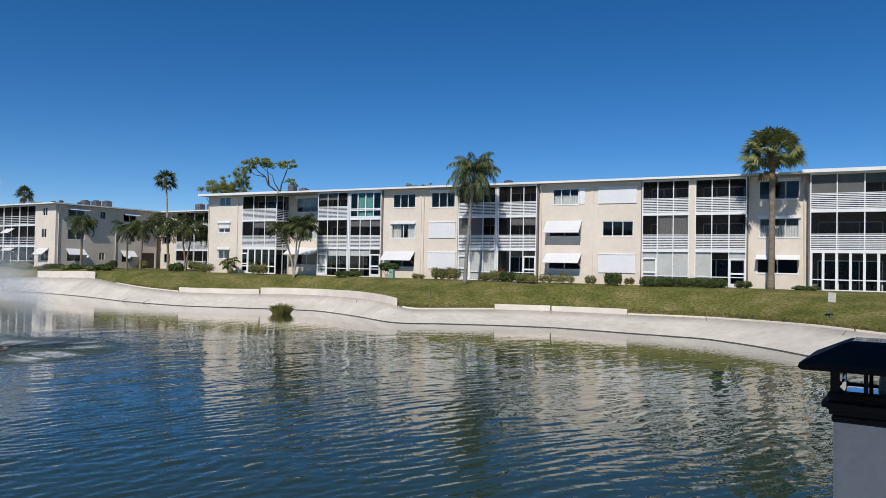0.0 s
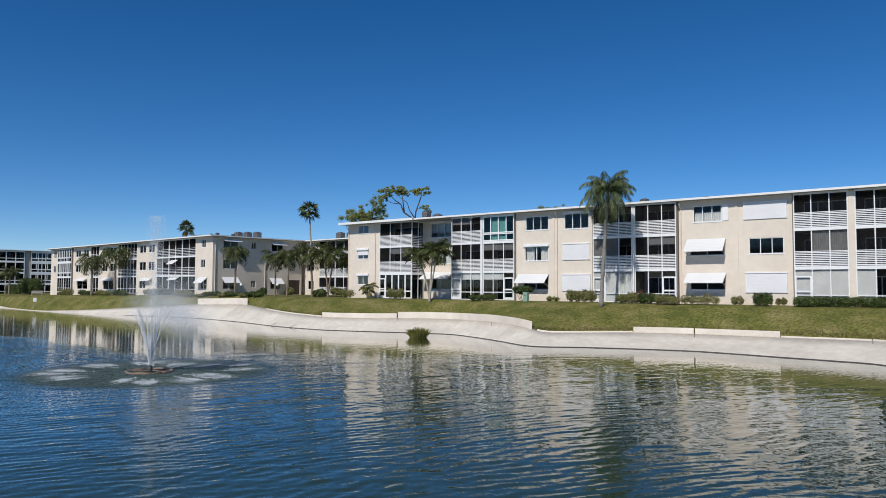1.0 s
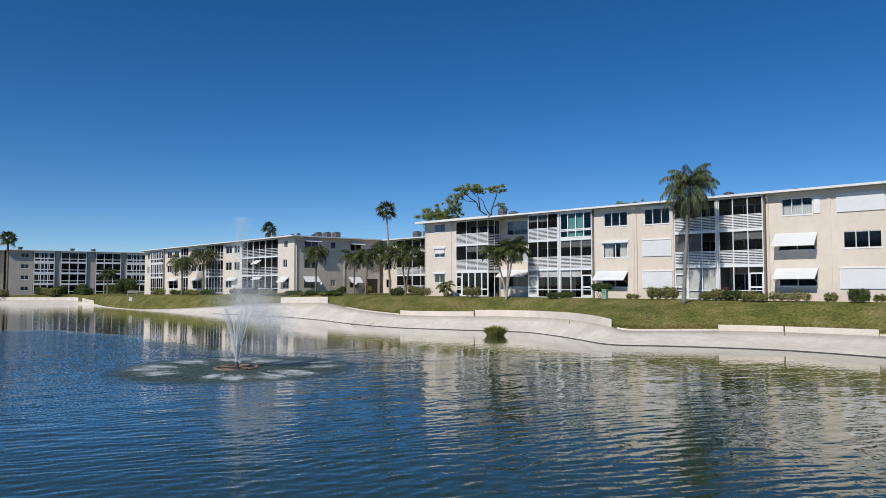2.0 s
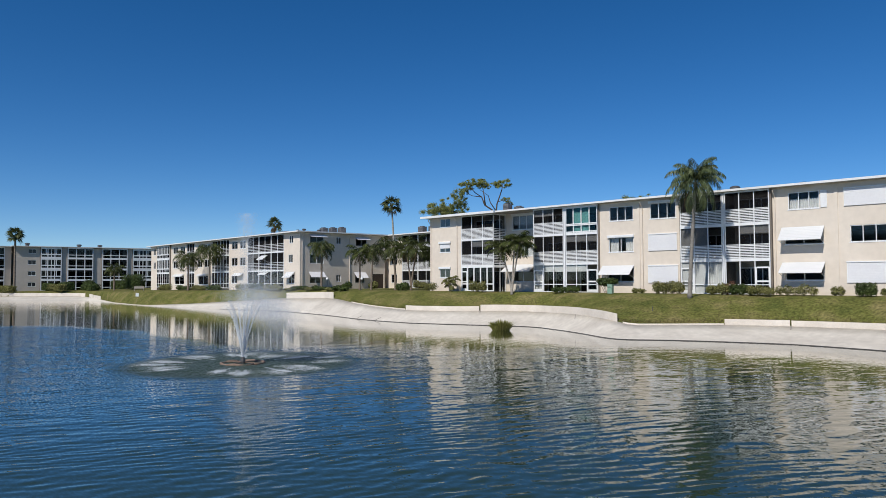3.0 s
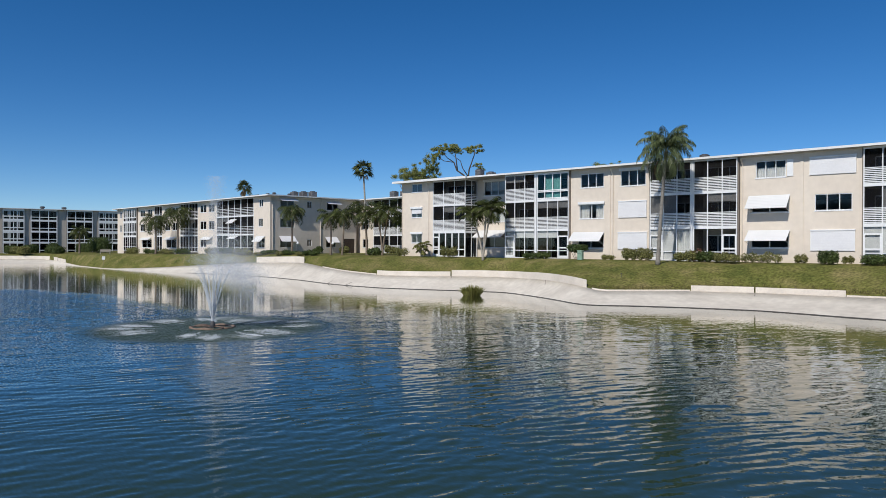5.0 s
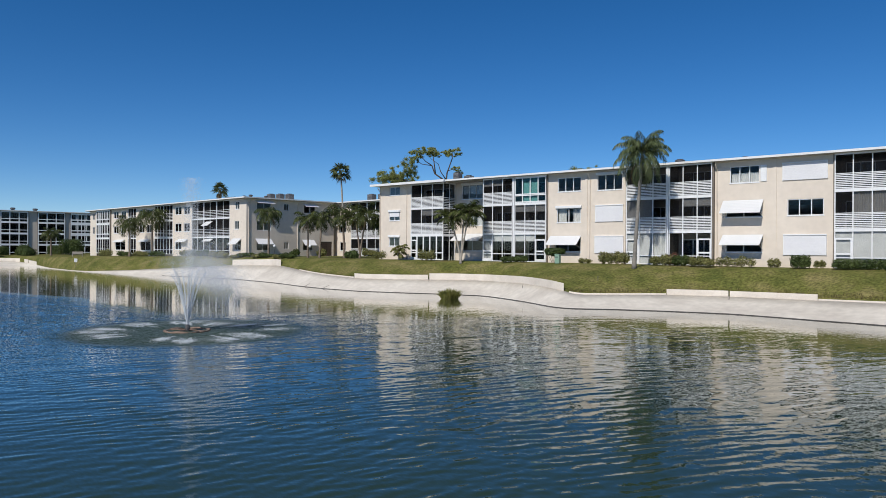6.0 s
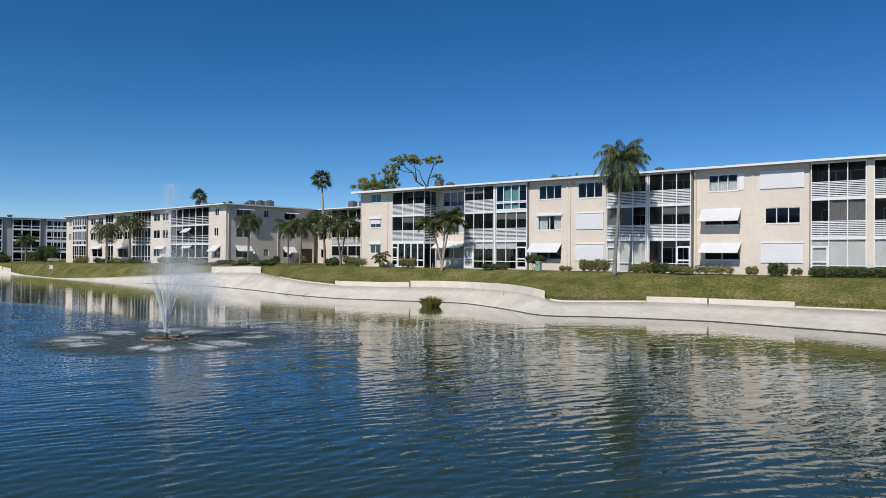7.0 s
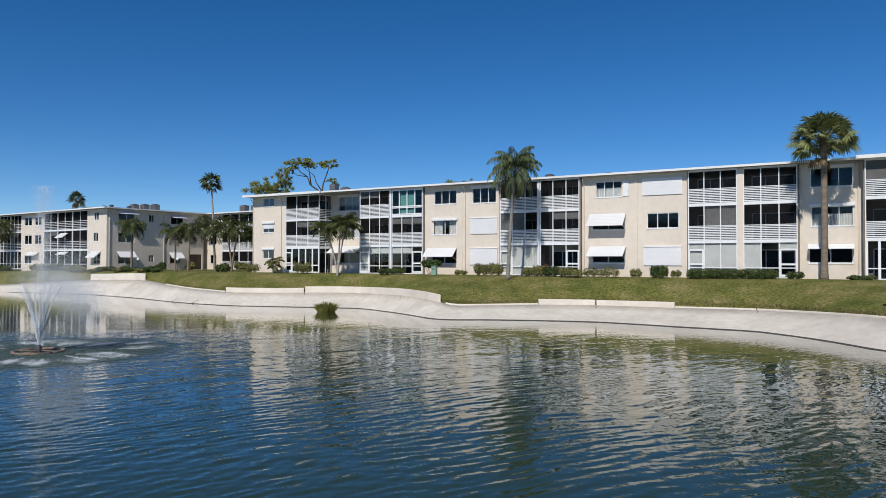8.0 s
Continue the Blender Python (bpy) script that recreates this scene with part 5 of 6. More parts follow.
feather_palm(-63.6, 58.6, 2.8, 4.9, "clump of dark palms with crossing trunks", r=0.11, heads=((-0.9, 0, 4.9), (0.9, 0.2, 5.2)), fronds=17, length=2.4, leaf=0.6, droop=2.2, seed=35, hang=0.5)
feather_palm(-61.6, 60.6, 2.8, 4.4, "dark palm beside a building corner", r=0.12, fronds=24, length=2.09, leaf=0.66, droop=2.0, seed=36, hang=0.5)
# palms before the second building's long side
feather_palm(-116.3, 56.2, 2.7, 5.2, "dark feather palm with a dense crown", r=0.16, fronds=26, length=3.2, leaf=0.8, droop=2.6, seed=41, hang=0.6)
feather_palm(-110.8, 57.2, 2.7, 6.3, "tall dark feather palm with a dense crown", r=0.17, fronds=27, length=3.4, leaf=0.8, droop=2.6, seed=42, hang=0.6)
# far palms
fan_palm(-120.5, 75.5, 2.2, 12.7, "fan palm rising behind a flat roof", r=0.18, leaves=18, stalk=1.0, size=1.15, seed=51, skirt=4, boots=0, fold=(0.0, 0.5), material=FAN_DARK)
fan_palm(-191.0, 49.6, 1.7, 13.4, "tall fan palm beside a grey building", r=0.25, leaves=20, stalk=1.3, size=1.6, seed=52, skirt=0, boots=0, fold=(0.0, 0.5), material=FAN_DARK)
feather_palm(-163.0, 61.8, 1.9, 4.8, "low dark palm before a grey building", r=0.2, fronds=22, length=2.6, leaf=0.7, droop=1.9, seed=53, hang=0.7)


def spreading_tree(x, y, z, label, limbs, clumps, count, seed, leaf=0.2):
    rng = random.Random(seed)
    t = thing("tree", Matrix.Translation((x, y, z)), label, "tree")
    for i, (pts, r0, r1) in enumerate(limbs):
        n = len(pts)
        part("trunk" if i == 0 else "limb", tube(bmesh.new(), pts, [r0 + (r1 - r0) * k / (n - 1) for k in range(n)], 8), BARK_DARK, t, smooth=True)
    tufts = []
    for c, r in clumps:
        for _ in range(26):
            d = Vector((rng.gauss(0, 1), rng.gauss(0, 1), rng.gauss(0, 1))).normalized() * rng.uniform(0.4, 1.3)
            k = rng.uniform(0.16, 0.40)
            tufts.append(((c[0] + d.x * r[0], c[1] + d.y * r[1], c[2] + d.z * r[2]), (r[0] * k, r[1] * k, r[2] * k * 1.1)))
    ob = new("crown", quads_mesh("crown", [tuple(v) for v in leaf_cloud(rng, tufts, count, leaf, loose=True)], TREE_LEAF))
    ob.parent = t
    return t


# open-crowned tree behind the long building; ax runs across the view, up is height
def across(a, h, d=0.0):
    return (0.75 * a - 0.66 * d, 0.66 * a + 0.75 * d, h)


spreading_tree(-66.6, 74.6, 3.5, "tall open-crowned tree with bare dark limbs behind a roof",
    [([across(2.6, 0), across(2.4, 5), across(2.0, 9)], 0.35, 0.22), ([across(2.0, 9), across(1.5, 10.2), across(0.5, 10.9), across(0.1, 12.0), across(-0.8, 12.6), across(-1.7, 13.6)], 0.14, 0.04),
     ([across(2.0, 9), across(2.2, 11), across(2.9, 13), across(3.0, 13.9)], 0.12, 0.04), ([across(0.6, 10.8), across(0.4, 12.4), across(0.2, 13.6)], 0.1, 0.04),
     ([across(2.1, 10), across(1.3, 11.2), across(1.0, 12.2), across(-0.1, 13.0)], 0.08, 0.03), ([across(0.1, 12.0), across(-1.3, 12.2), across(-2.3, 12.9)], 0.06, 0.03), ([across(2.3, 11.3), across(3.3, 11.6), across(3.8, 11.2)], 0.05, 0.02), ([across(2.0, 9), across(-2, 9.4), across(-5, 10.4)], 0.18, 0.07)],
    [(across(-1.9, 13.7), (1.0, 1.0, 0.55)), (across(-0.4, 14.1), (1.2, 1.2, 0.5)), (across(0.6, 13.6), (0.8, 0.8, 0.4)), (across(-2.4, 12.8), (0.7, 0.7, 0.5)),
     (across(2.2, 13.7), (0.8, 0.8, 0.5)), (across(3.2, 13.9), (0.9, 0.9, 0.5)), (across(3.4, 11.6), (0.6, 0.6, 0.35)), (across(3.9, 11.0), (0.5, 0.5, 0.3)),
     (across(-6.4, 10.3), (1.5, 1.3, 0.9)), (across(-4.6, 10.7), (1.4, 1.3, 1.0)), (across(-2.9, 11.8), (1.1, 0.9, 1.2)), (across(-5.6, 9.6), (2.2, 1.6, 0.9)), (across(-3.0, 10.2), (1.3, 1.2, 1.0))],
    80000, 61, leaf=0.06)
spreading_tree(-42.6, 74.0, 2.7, "round green treetop showing above a roof",
    [([(0, 0, 0), (0.1, 0, 5), (0, 0, 8.6)], 0.3, 0.15), ([(0, 0, 7), (-1.2, 0, 9.6)], 0.1, 0.05), ([(0, 0, 7), (1.4, 0, 9.7)], 0.1, 0.05)],
    [((-1.6, 0, 9.5), (1.3, 1.2, 0.8)), ((0.1, 0, 9.9), (1.5, 1.4, 0.9)), ((1.7, 0, 9.9), (1.2, 1.2, 0.9))], 22000, 62, leaf=0.06)

# shrubs along the long building
for x, y, w, h, lab, mat, clipped, n in (
        (-9.0, 54.4, 5.4, 0.54, "long clipped dark green hedge under a porch", LEAF, True, 2400),
        (-14.1, 54.6, 1.0, 0.72, "clipped dark green bush beside a wall", LEAF, True, 700),
        (-28.3, 54.4, 2.3, 0.9, "loose olive bush beside a porch", LEAF_OLIVE, False, 1100),
        (-24.2, 54.3, 1.5, 0.7, "olive bush under a porch", LEAF_OLIVE, False, 700),
        (-22.6, 54.3, 1.2, 0.75, "dark green bush under a porch", LEAF, False, 700),
        (-23.4, 54.6, 0.8, 0.85, "reddish croton between green bushes", CROTON, False, 300),
        (-21.0, 54.3, 1.8, 0.65, "low green bush under a porch", LEAF_OLIVE, False, 700),
        (-18.6, 54.7, 2.6, 0.7, "thin flowering plants under a window", LEAF_OLIVE, False, 420),
        (-38.2, 54.2, 2.4, 0.6, "low green bush under a porch", LEAF, False, 900),
        (-48.9, 54.2, 1.6, 0.9, "round green bush before a glazed porch", LEAF_OLIVE, False, 700),
        (-56.2, 54.6, 1.4, 0.8, "low plants beside a building corner", LEAF_OLIVE, False, 300),
        (-5.0, 55.2, 0.9, 0.5, "low plant beside a door", LEAF, False, 260),
        (-1.0, 54.4, 1.4, 0.3, "low ground cover beside a porch", LEAF, False, 260),
        (-16.0, 55.1, 0.7, 0.7, "small flowering shrub against a wall", LEAF_OLIVE, False, 200),
        (-13.0, 55.1, 0.6, 0.5, "small plant against a wall", LEAF_OLIVE, False, 160),
        (-31.4, 55.1, 0.9, 0.5, "small plant against a wall", LEAF_OLIVE, False, 200)):
    shrub(x, y, w * 1.08, h * 1.22, lab, count=n, material=mat, clipped=clipped, seed=int(abs(x) * 10))
ut = thing("shrub", Matrix.Translation((-33.9, 54.2, ground_at(-33.9, 54.2) - 0.03)), "umbrella-shaped clipped bush on bare stems beside an awning", "shrub", "shrubs")
rng = random.Random(333)
ob = new("foliage", quads_mesh("foliage", [tuple(v) for v in leaf_cloud(rng, [((0, 0, 0.98), (1.15, 0.75, 0.36)), ((-0.35, 0, 1.1), (0.7, 0.6, 0.33)), ((0.4, 0, 1.08), (0.7, 0.6, 0.33))], 3600, 0.085)], LEAF))
ob.parent = ut
for k in range(7):
    a = -0.6 + 0.2 * k
    part("stem", tube(bmesh.new(), [(a * 0.35, 0.04 * (k % 3), 0), (a * 0.7, 0.05 * (k % 2), 0.4), (a * 1.2, 0.1 * (k % 3) - 0.1, 0.95)], [0.028, 0.022, 0.014], 6), BARK, ut)
feather_palm(-53.2, 54.6, 2.8, 0.9, "young palm with pale stems against a wall", r=0.09, heads=((-0.45, 0, 1.15), (0.05, 0, 0.8), (0.5, 0, 1.3)), fronds=7, length=0.85, leaf=0.26, droop=1.8, seed=71, dead=0, material=LEAF_OLIVE, bark=BARK_PALE)
# planting round the second and the far building
for i in range(9):
    a = -56.8 + i * 0.52
    d = shore(a)[1] + 2.2 + 0.4 * (i % 3)
    shrub(math.sin(radians(a)) * d, math.cos(radians(a)) * d, 1.5, 0.42 + 0.3 * ((i * 7) % 5) / 5, "mixed leafy planting behind a low wall", count=360, size=0.11, material=LEAF if i % 3 else LEAF_OLIVE, seed=100 + i, group="bed planting")
for i, (x, y, w, h) in enumerate(((-90, 56.2, 4, 1.0), (-95, 56.4, 4, 1.2), (-99.5, 56.8, 3, 1.0), (-108, 56.6, 4, 0.9), (-114, 57, 4, 0.9), (-121, 57.5, 4, 1.0), (-129, 58, 4, 1.2), (-83, 64, 1.6, 1.0), (-82.5, 68.5, 1.6, 1.1), (-80.3, 72.2, 2, 0.9), (-76, 72, 2.5, 1.3), (-62.5, 56.4, 1.8, 0.9))):
    shrub(x, y, w, h, "leafy green bushes along a wall", count=420, size=0.14, material=LEAF if i % 2 else LEAF_OLIVE, seed=130 + i)
for i, (x, y, w, h, mat) in enumerate(((-163, 66, 9, 3.4, LEAF), (-172, 60, 7, 1.5, LEAF), (-178, 55, 7, 1.6, LEAF_OLIVE), (-186, 55.5, 4, 1.8, LEAF), (-186, 59.5, 5, 2.0, LEAF), (-187, 47, 8, 1.6, LEAF_OLIVE), (-187, 65, 5, 2.6, LEAF), (-184, 71, 6, 2.2, LEAF))):
    shrub(x, y, w, h, "dark clipped hedge before a grey building", depth=2.5, count=1500, size=0.2, material=mat, seed=160 + i, clipped=i == 0 or h < 2.5)


# tuft of reeds at the waterline
def reeds(x, y, label, n=420, w=0.85, h=1.05, seed=5):
    rng = random.Random(seed)
    q = []
    for _ in range(n):
        a, k = rng.uniform(0, 6.28), rng.random() ** 0.6
        b = Vector((math.cos(a) * k * w * 0.62, math.sin(a) * k * w * 0.5, -0.1))
        lean = Vector((math.cos(a), math.sin(a), 0)) * k * rng.uniform(0.2, 0.75)
        hh = h * rng.uniform(0.6, 1.1) * (1.1 - 0.35 * k)
        s = Vector((math.sin(a + rng.uniform(-1, 1)), math.cos(a), 0)) * 0.02
        m = b + lean * 0.35 + Vector((0, 0, hh * 0.65))
        tip = b + lean + Vector((0, 0, hh))
        q += [b - s, m - s, tip, m + s]
    return lone("reed_tuft", quads_mesh("reed_tuft", [tuple(v) for v in q], REED), label, "reeds", kind="stuff", m=Matrix.Translation((x, y, 0)))


reeds(-37.4, 44.2, "green-yellow tuft of reeds growing at the waterline", w=1.15, h=0.95, n=900)

# rough grass along the top of the kerb
rng = random.Random(9)
q = []
for _ in range(5200):
    a = rng.uniform(-52, 6)
    d = shore(a)[1] + 0.12 + abs(rng.gauss(0, 0.25))
    x, y = math.sin(radians(a)) * d, math.cos(radians(a)) * d
    b = Vector((x, y, ground_at(x, y) - 0.03))
    s = Vector((rng.uniform(-1, 1), rng.uniform(-1, 1), 0)) * 0.035
    tip = b + Vector((rng.uniform(-0.08, 0.08), rng.uniform(-0.08, 0.08), rng.uniform(0.07, 0.2)))
    q += [b - s, b + s, tip]
lone("grass_edge", quads_mesh("grass_edge", [tuple(v) for v in q], EDGE, per=3), "uneven grass along the kerb", "grass", kind="stuff")


# ---- the bank's details ----
def shore_point(az, s, lift=0.0):
    """A point on the bank: s runs from the waterline (0) to the kerb (1)."""
    dw, dk, zk = shore(az)
    d = dw + (dk - dw) * s
    z = float(np.interp(s, (0, 0.3, 0.65, 1), (0, zk * 0.26, zk * 0.62, zk)))
    return Vector((math.sin(radians(az)) * d, math.cos(radians(az)) * d, z + lift))


for az, s0, s1, skew in ((-50.2, 0.02, 0.3, 0.5), (-51.6, 0.02, 0.26, 0.4), (-41.9, 0.85, 0.99, 0.05), (-34.5, 0.75, 0.98, 0.05), (-19.2, 0.8, 0.99, 0.02), (-7.7, 0.85, 0.99, 0.02), (1.2, 0.8, 0.97, 0.25)):
    bm = bmesh.new()
    tube(bm, [shore_point(az + skew * k, s0 + (s1 - s0) * k, 0.004) for k in (0, 0.5, 1)], [0.028, 0.022, 0.015], 5)
    part("crack", bm, JOINT, bank, "dark open joint in the concrete")
retaining = thing("retaining_wall", Matrix(), "low cream block wall holding a planting bed", "wall", kind="structure")
me = ribbon("wall_block", -57.0, -53.4, kerb_profile(0.75), KERB_MAT)
ob = new("wall_block", me)
ob.parent = retaining


# ---- small things on the lawn ----
def post_sign(x, y, turn, label, w=0.45, h=0.6, top=1.4, face=None):
    t = thing("sign", pose(x, y, ground_at(x, y) - 0.05, 0, 3, turn), label, "sign", "lawn signs")
    part("stake", tube(bmesh.new(), [(0, 0, 0), (0, 0, top)], [0.018, 0.018], 6), METAL_GREY, t)
    part("panel", bevelled(boxes((-w / 2, w / 2, -0.035, -0.02, top - h * 0.9, top + h * 0.1)), 0.004), face or SIGN, t, "blank sign panel")


post_sign(0.36, 44.3, 8, "small weathered sign on a thin stake in the lawn", w=0.38, h=0.52)
post_sign(-124.0, 50.8, 60, "small pale sign at the water's edge", w=0.5, h=0.6, top=1.5, face=WHITE)


def bollard_lamp(x, y):
    z = ground_at(x, y)
    t = thing("garden_lamp", Matrix.Translation((x, y, z - 0.03)), "white globe lamp on a short post", "lamp", "garden lamps")
    part("post", tube(bmesh.new(), [(0, 0, 0), (0, 0, 0.05), (0, 0, 1.25)], [0.08, 0.04, 0.03], 8), DARK_METAL, t)
    bm = bmesh.new()
    bmesh.ops.create_icosphere(bm, subdivisions=2, radius=0.17, matrix=Matrix.Translation((0, 0, 1.42)))
    part("globe", bm, WHITE, t, "white glass globe", smooth=True)
    part("cap", tube(bmesh.new(), [(0, 0, 1.57), (0, 0, 1.66)], [0.1, 0.03], 8), WHITE, t)


for az, d in ((-53.9, 95), (-51.2, 88)):
    bollard_lamp(math.sin(radians(az)) * d, math.cos(radians(az)) * d)

def garden_bench(x, y, turn):
    t = thing("bench", pose(x, y, ground_at(x, y) - 0.02, 0, 0, turn), "pale wooden garden bench beside a clipped hedge", "bench")
    part("seat", bevelled(boxes((-0.9, 0.9, -0.25, 0.25, 0.42, 0.48)), 0.01), BARK_PALE, t)
    part("backrest", bevelled(boxes((-0.9, 0.9, 0.22, 0.27, 0.52, 0.92)), 0.01), BARK_PALE, t)
    for sx in (-0.8, 0.8):
        for sy in (-0.2, 0.22):
            part("leg", boxes((sx - 0.04, sx + 0.04, sy - 0.04, sy + 0.04, 0, 0.52 if sy > 0 else 0.42)), BARK_PALE, t)


garden_bench(-137.0, 56.5, 60)
sprinkler = thing("sprinkler", Matrix.Translation((-26.6, 48.6, ground_at(-26.6, 48.6) - 0.03)), "dark sprinkler stake standing in the lawn", "sprinkler")
part("riser", tube(bmesh.new(), [(0, 0, 0), (0, 0, 0.26)], [0.025, 0.02], 8), DARK_METAL, sprinkler)
part("spray_head", tube(bmesh.new(), [(0, 0, 0.26), (0, 0, 0.3), (0, 0, 0.34)], [0.035, 0.045, 0.02], 8), DARK_METAL, sprinkler)

ubx, uby = -33.2, 53.6
ub = thing("utility_box", Matrix.Translation((ubx, uby, ground_at(ubx, uby) - 0.02)), "pale green metal utility pedestal on the lawn", "utility box")
part("body", bevelled(boxes((-0.22, 0.22, -0.18, 0.18, 0, 0.76)), 0.03), GREEN_BOX, ub)
part("lid", bevelled(boxes((-0.245, 0.245, -0.205, 0.205, 0.762, 0.83)), 0.02), GREEN_BOX, ub)
part("vent", boxes((-0.13, 0.13, -0.192, -0.181, 0.5, 0.53), (-0.13, 0.13, -0.192, -0.181, 0.57, 0.6)), DARK_METAL, ub)
# red cloth over an inner porch rail
cl = thing("towel", Matrix.Translation((-5.55, 55.88, 2.82 + FLOORS[1] + 0.62)), "red towel hanging inside a porch rail", "towel")
bm = bmesh.new()
wavy(bm, -0.35, 0.35, 0.02, -0.42, 0.42, pitch=0.3)
part("cloth", bm, RED, cl)

# ---- the fountain ----
fx, fy = NOZZLE
fo = thing("fountain", Matrix.Translation((fx, fy, 0)) @ Matrix.Scale(1.43, 4), "floating pond fountain with a rusty ring float", "fountain")
bm = bmesh.new()
ring_pts = [(0.70 * math.cos(k * math.pi / 12), 0.70 * math.sin(k * math.pi / 12), 0.008 + 0.01 * (k % 4 == 0)) for k in range(25)]
part("float", tube(bm, ring_pts, [0.034 + 0.022 * (k % 4 < 2) for k in range(25)], 8), RUST, fo, "rust-brown ring float", smooth=True)
for k in range(4):
    a = k * math.pi / 2 + 0.4
    part("strut", tube(bmesh.new(), [(0.68 * math.cos(a), 0.68 * math.sin(a), 0.02), (0.05 * math.cos(a), 0.05 * math.sin(a), 0.05)], [0.017, 0.017], 6), RUST, fo)
part("nozzle", tube(bmesh.new(), [(0, 0, -0.2), (0, 0, 0.1), (0, 0, 0.2), (0, 0, 0.22)], [0.09, 0.09, 0.06, 0.03], 12), DARK_METAL, fo, "dark metal nozzle")


def drops(places, sizes, ways, seed):
    """Small four-faced drops, drawn out along their way."""
    rs = np.random.RandomState(seed)
    p, z, d = np.array([tuple(v) for v in places]), np.array(sizes)[:, None], np.array([tuple(v) for v in ways])
    u = np.cross(d, rs.randn(len(p), 3))
    u *= z / np.linalg.norm(u, axis=1, keepdims=True)
    v = np.cross(d, u)
    a, b, c, e = p + u, p - 0.5 * u + 0.87 * v, p - 0.5 * u - 0.87 * v, p + d * z * 3.0
    return np.stack([a, b, c, a, b, e, b, c, e, c, a, e], 1)


rng = random.Random(77)
places, sizes, ways = [], [], []
core_p, core_s, core_w = [], [], []
JETS = 9
for j in range(JETS):
    a = 2 * math.pi * j / JETS + 0.25
    tilt = radians(9.5 + 2.5 * (j % 2))
    v = 6.6 - 0.3 * (j % 3)
    vz, vr = v * math.cos(tilt), v * math.sin(tilt)
    flight = 2 * vz / 9.8
    for k in range(2000):
        t = flight * (0.12 + 0.88 * rng.random() ** 0.8)
        spread = 0.010 + 0.17 * t * t + 0.02 * t
        r = vr * t
        p = Vector((math.cos(a) * r, math.sin(a) * r, 0.2 + vz * t - 4.9 * t * t * 1.02))
        p += Vector((rng.gauss(0, spread), rng.gauss(0, spread), rng.gauss(0, spread * 0.8)))
        p += Vector((0.35 * t * t, 0.12 * t * t, 0))
        if p.z < 0.02:
            continue
        d = Vector((math.cos(a) * vr, math.sin(a) * vr, vz - 9.8 * t)).normalized()
        places.append(p)
        sizes.append(rng.uniform(0.0018, 0.0042))
        ways.append(d)
    # the solid foot of each jet, breaking up as it climbs
    for k in range(420):
        t = 0.46 * ((k + rng.random()) / 420)
        wob = 0.006 + 0.03 * t
        p = Vector((math.cos(a) * vr * t, math.sin(a) * vr * t, 0.2 + vz * t - 4.9 * t * t)) + Vector((rng.gauss(0, wob), rng.gauss(0, wob), 0))
        core_p.append(p)
        core_s.append(rng.uniform(0.012, 0.026) * (1.15 - 2.0 * t))
        core_w.append(Vector((math.cos(a) * vr, math.sin(a) * vr, vz - 9.8 * t)).normalized())
# fine central column, and mist that drifts down the wind
for k in range(7500):
    h = 4.85 * rng.random() ** 0.6
    places.append(Vector((rng.gauss(0.04 * h, 0.05 + 0.022 * h), rng.gauss(0, 0.05 + 0.022 * h), 0.25 + h)))
    sizes.append(rng.uniform(0.003, 0.0075))
    ways.append(Vector((0, 0, 1)))
mist = np.random.RandomState(5)
mh = np.abs(mist.normal(1.75, 0.6, 110000)) + 0.1
drift = np.clip(2.4 - mh, 0, None)
mp = np.stack([mist.normal(0.22 + 0.3 * drift, 0.3 + 0.12 * mh), mist.normal(0.4 + 0.5 * drift, 0.3 + 0.12 * mh), mh], 1)
fog = drops(mp, mist.uniform(0.0026, 0.0056, len(mp)), np.tile((0.29, 0.10, -0.95), (len(mp), 1)), 4)
ob = new("mist", quads_mesh("mist", fog, MIST, per=3))
ob.parent = fo
tagged(ob, "thin mist drifting down the wind", kind="stuff")
ob = new("jet_spray", quads_mesh("jet_spray", drops(core_p, core_s, core_w, 1), SPRAY, per=3))
ob.parent = fo
tagged(ob, "white water jets fanning from the nozzle", kind="stuff")
ob = new("spray", quads_mesh("spray", drops(places, sizes, ways, 2), SPRAY, per=3))
ob.parent = fo
tagged(ob, "fine white falling spray", kind="stuff")
# foam where the jets come down: ragged patches in a broken ring
places, sizes, ways = [], [], []
for j in range(16):
    a = 2 * math.pi * j / 16 + 0.1 + rng.uniform(-0.22, 0.22)
    rr, wide = rng.uniform(2.3, 3.4), rng.uniform(0.2, 0.62)
    ca, sa = math.cos(a), math.sin(a)
    tails = [(rng.uniform(-0.9, 0.9) * wide, rng.uniform(0.5, 0.95) * rr) for _ in range(4)]
    for k in range(int((4200 * wide + 300) * rng.uniform(0.7, 1.4))):
        if k % 5 < 3:
            out, side = rr + rng.gauss(-0.15, 0.3), rng.gauss(0, wide * 0.5)
        else:
            start = tails[k % 4]
            out = start[1] + (rr - start[1]) * rng.random()
            side = start[0] * out / rr + rng.gauss(0, 0.035)
        out += 0.10 * math.sin(side * 11 + j)
        high = abs(rng.gauss(0, 0.008)) + (0.07 * rng.random() ** 3 if k % 5 == 0 else 0)
        places.append(Vector((ca * out - sa * side + 0.15, sa * out + ca * side, high + 0.003)))
        sizes.append(rng.uniform(0.0025, 0.0068))
        ways.append(Vector((rng.gauss(0, 0.8), rng.gauss(0, 0.8), 0.5)).normalized())
ob = new("splash", quads_mesh("splash", drops(places, sizes, ways, 3), SPRAY, per=3))
ob.parent = fo
tagged(ob, "white foam where the jets fall back", kind="stuff")

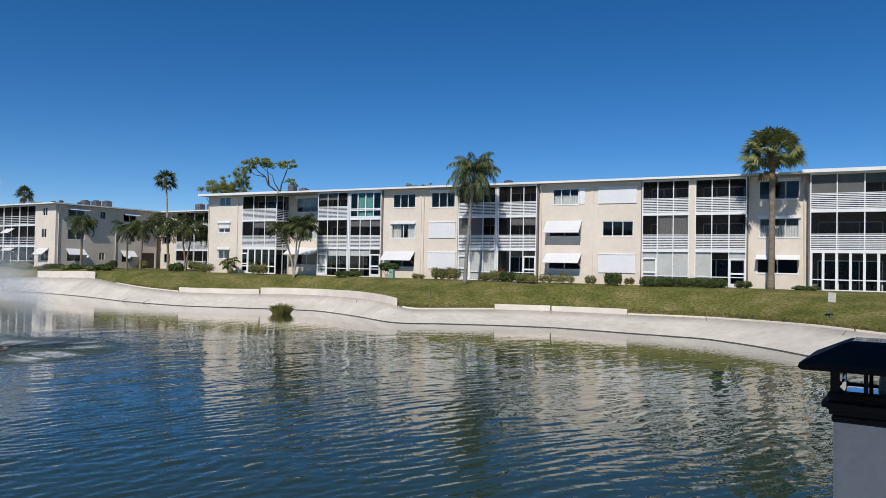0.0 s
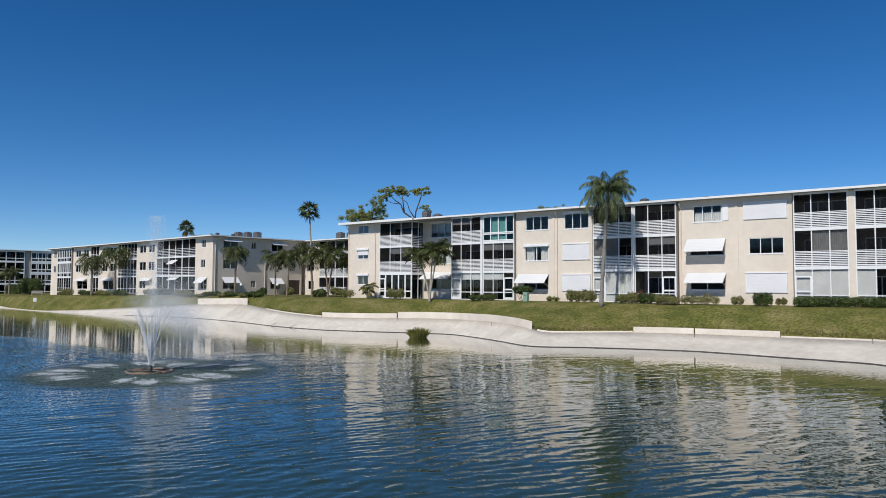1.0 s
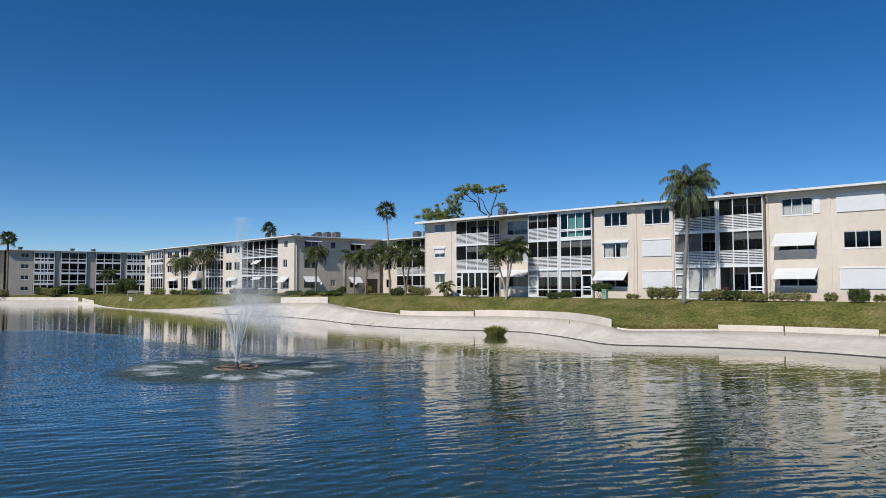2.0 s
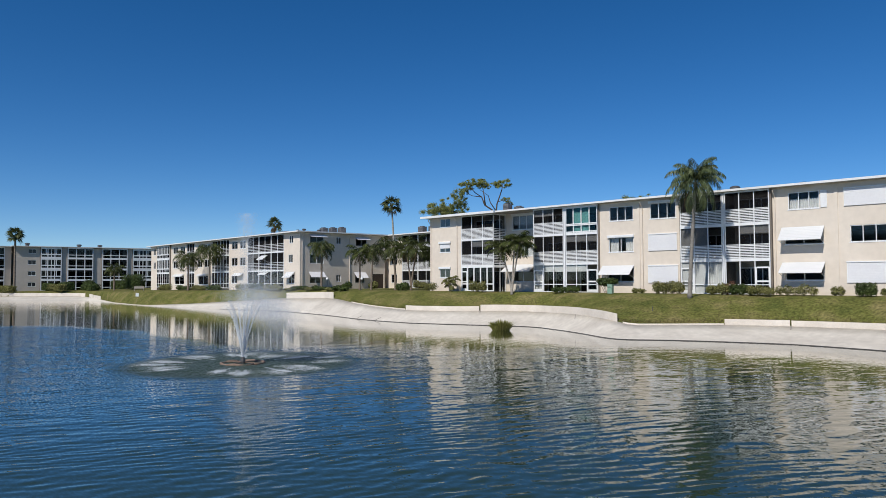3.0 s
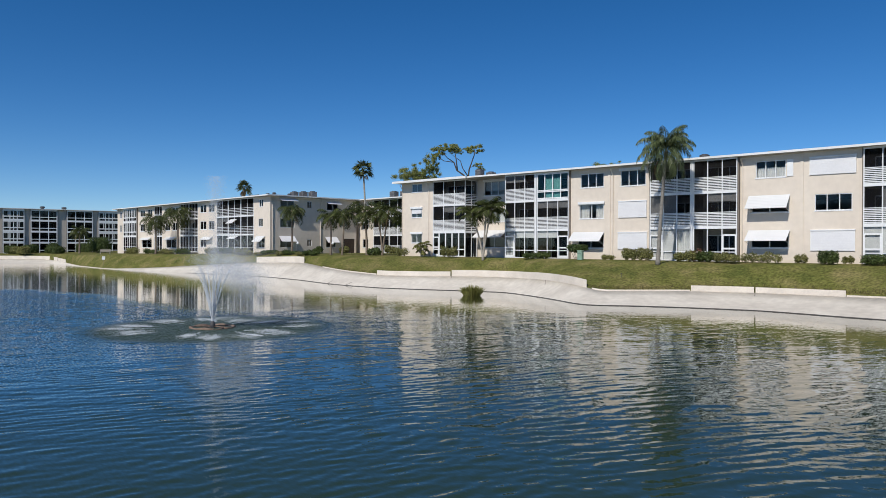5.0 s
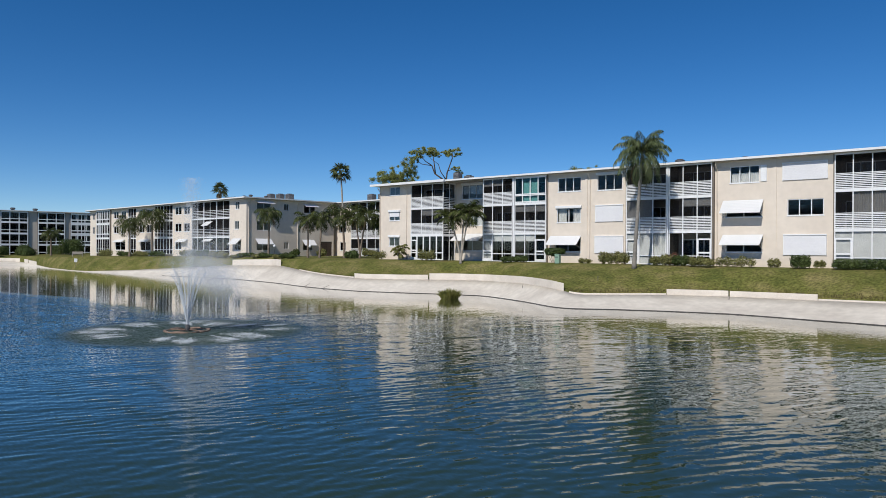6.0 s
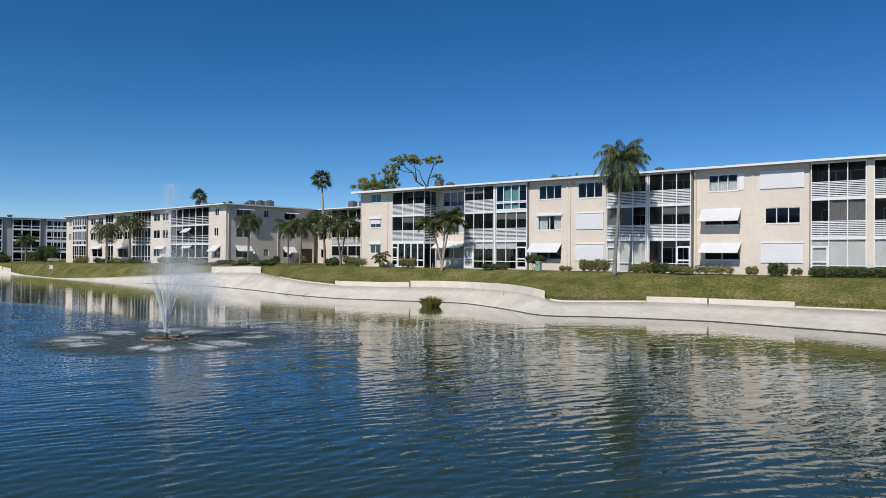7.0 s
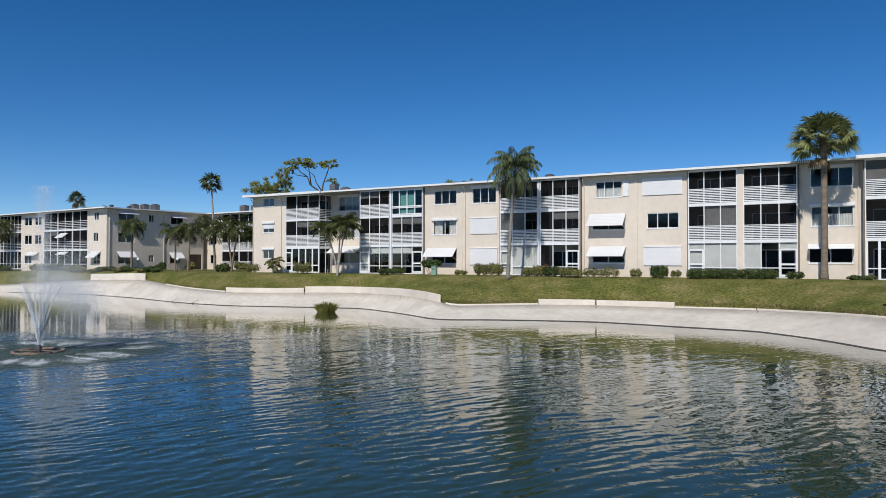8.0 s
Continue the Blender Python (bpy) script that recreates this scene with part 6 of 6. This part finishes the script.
# ---- the deck post beside the camera ----
deck = thing("deck", Matrix.Translation((0, 0, 2.55)), "weathered grey board deck over the water", "deck", kind="structure")
board = to_mesh("board", bevelled(boxes((-2.2, 2.2, -0.068, 0.068, -0.03, 0.0)), 0.004), DECK)
for k in range(26):
    ob = new("board", board)
    ob.parent = deck
    ob.location = (0, -2.06 + 0.142 * k, 0)
for x in (-2.0, 2.0):
    part("pile", tube(bmesh.new(), [(x, 1.3, -3.4), (x, 1.3, -0.032)], [0.12, 0.11], 12), BARK, deck)
    part("joist", boxes((x - 0.05, x + 0.05, -2.1, 1.5, -0.2, -0.034)), BARK, deck)

po = thing("deck_post", pose(0.088, 1.372, 2.55, 0, 0, -6), "white square deck post with a black solar lantern cap", "post")
part("sleeve", bevelled(boxes((-0.066, 0.066, -0.066, 0.066, 0.0, 1.235)), 0.005, 2), VINYL, po, "white vinyl post sleeve")
cap = part("cap_base", bevelled(boxes((-0.082, 0.082, -0.082, 0.082, 1.227, 1.256)), 0.010, 3), BLACK, po, "black plastic collar")
part("skirt", bevelled(boxes((-0.0685, 0.0685, -0.0685, 0.0685, 1.214, 1.2265)), 0.003), BLACK, cap)
part("lantern_floor", bevelled(boxes((-0.074, 0.074, -0.074, 0.074, 1.2565, 1.262)), 0.002), BLACK, cap)
for sx in (-1, 1):
    for sy in (-1, 1):
        part("corner_post", boxes((sx * 0.064 - 0.006, sx * 0.064 + 0.006, sy * 0.064 - 0.006, sy * 0.064 + 0.006, 1.262, 1.302)), BLACK, cap)
for k in (-0.021, 0.021):
    for s in (-1, 1):
        part("bar", boxes((k - 0.003, k + 0.003, s * 0.066 - 0.003, s * 0.066 + 0.003, 1.262, 1.302)), BLACK, cap)
        part("bar", boxes((s * 0.066 - 0.003, s * 0.066 + 0.003, k - 0.003, k + 0.003, 1.262, 1.302)), BLACK, cap)
lens = part("lens", bevelled(boxes((-0.058, 0.058, -0.058, 0.058, 1.263, 1.300)), 0.006), CLEAR, cap, "clear plastic lantern lens")
bm = bmesh.new()
lv = [((-s, -s, z), (s, -s, z), (s, s, z), (-s, s, z)) for s, z in ((0.107, 1.298), (0.112, 1.302), (0.110, 1.309), (0.055, 1.338), (0.048, 1.341))]
rings = [[bm.verts.new(p) for p in r] for r in lv]
for a, b in zip(rings, rings[1:]):
    for k in range(4):
        bm.faces.new((a[k], a[(k + 1) % 4], b[(k + 1) % 4], b[k]))
bm.faces.new(rings[-1])
bm.faces.new(rings[0][::-1])
roof = part("cap_roof", bm, BLACK, po, "black sloping lantern roof")
part("solar_panel", boxes((-0.042, 0.042, -0.042, 0.042, 1.3412, 1.343)), SOLAR, roof, "blue solar cell")
part("led", tube(bmesh.new(), [(0, 0, 1.2622), (0, 0, 1.285)], [0.008, 0.006], 8), VINYL, cap)

# plain unseen shelter, added over the deck to keep its rail in shade
shade_roof = thing("shade_roof", Matrix.Translation((0, 0, 2.55)), "unseen flat-roofed shelter added to shade the deck post", "shade_roof", kind="structure")
part("roof", bevelled(boxes((-2.9, 2.9, -3.2, 0.6, 4.05, 4.2)), 0.02), ROOF_MAT, shade_roof)
for x in (-2.1, 2.1):
    for y in (-2.0, -0.6):
        part("post", boxes((x - 0.06, x + 0.06, y - 0.06, y + 0.06, 0.0, 4.048)), VINYL, shade_roof)
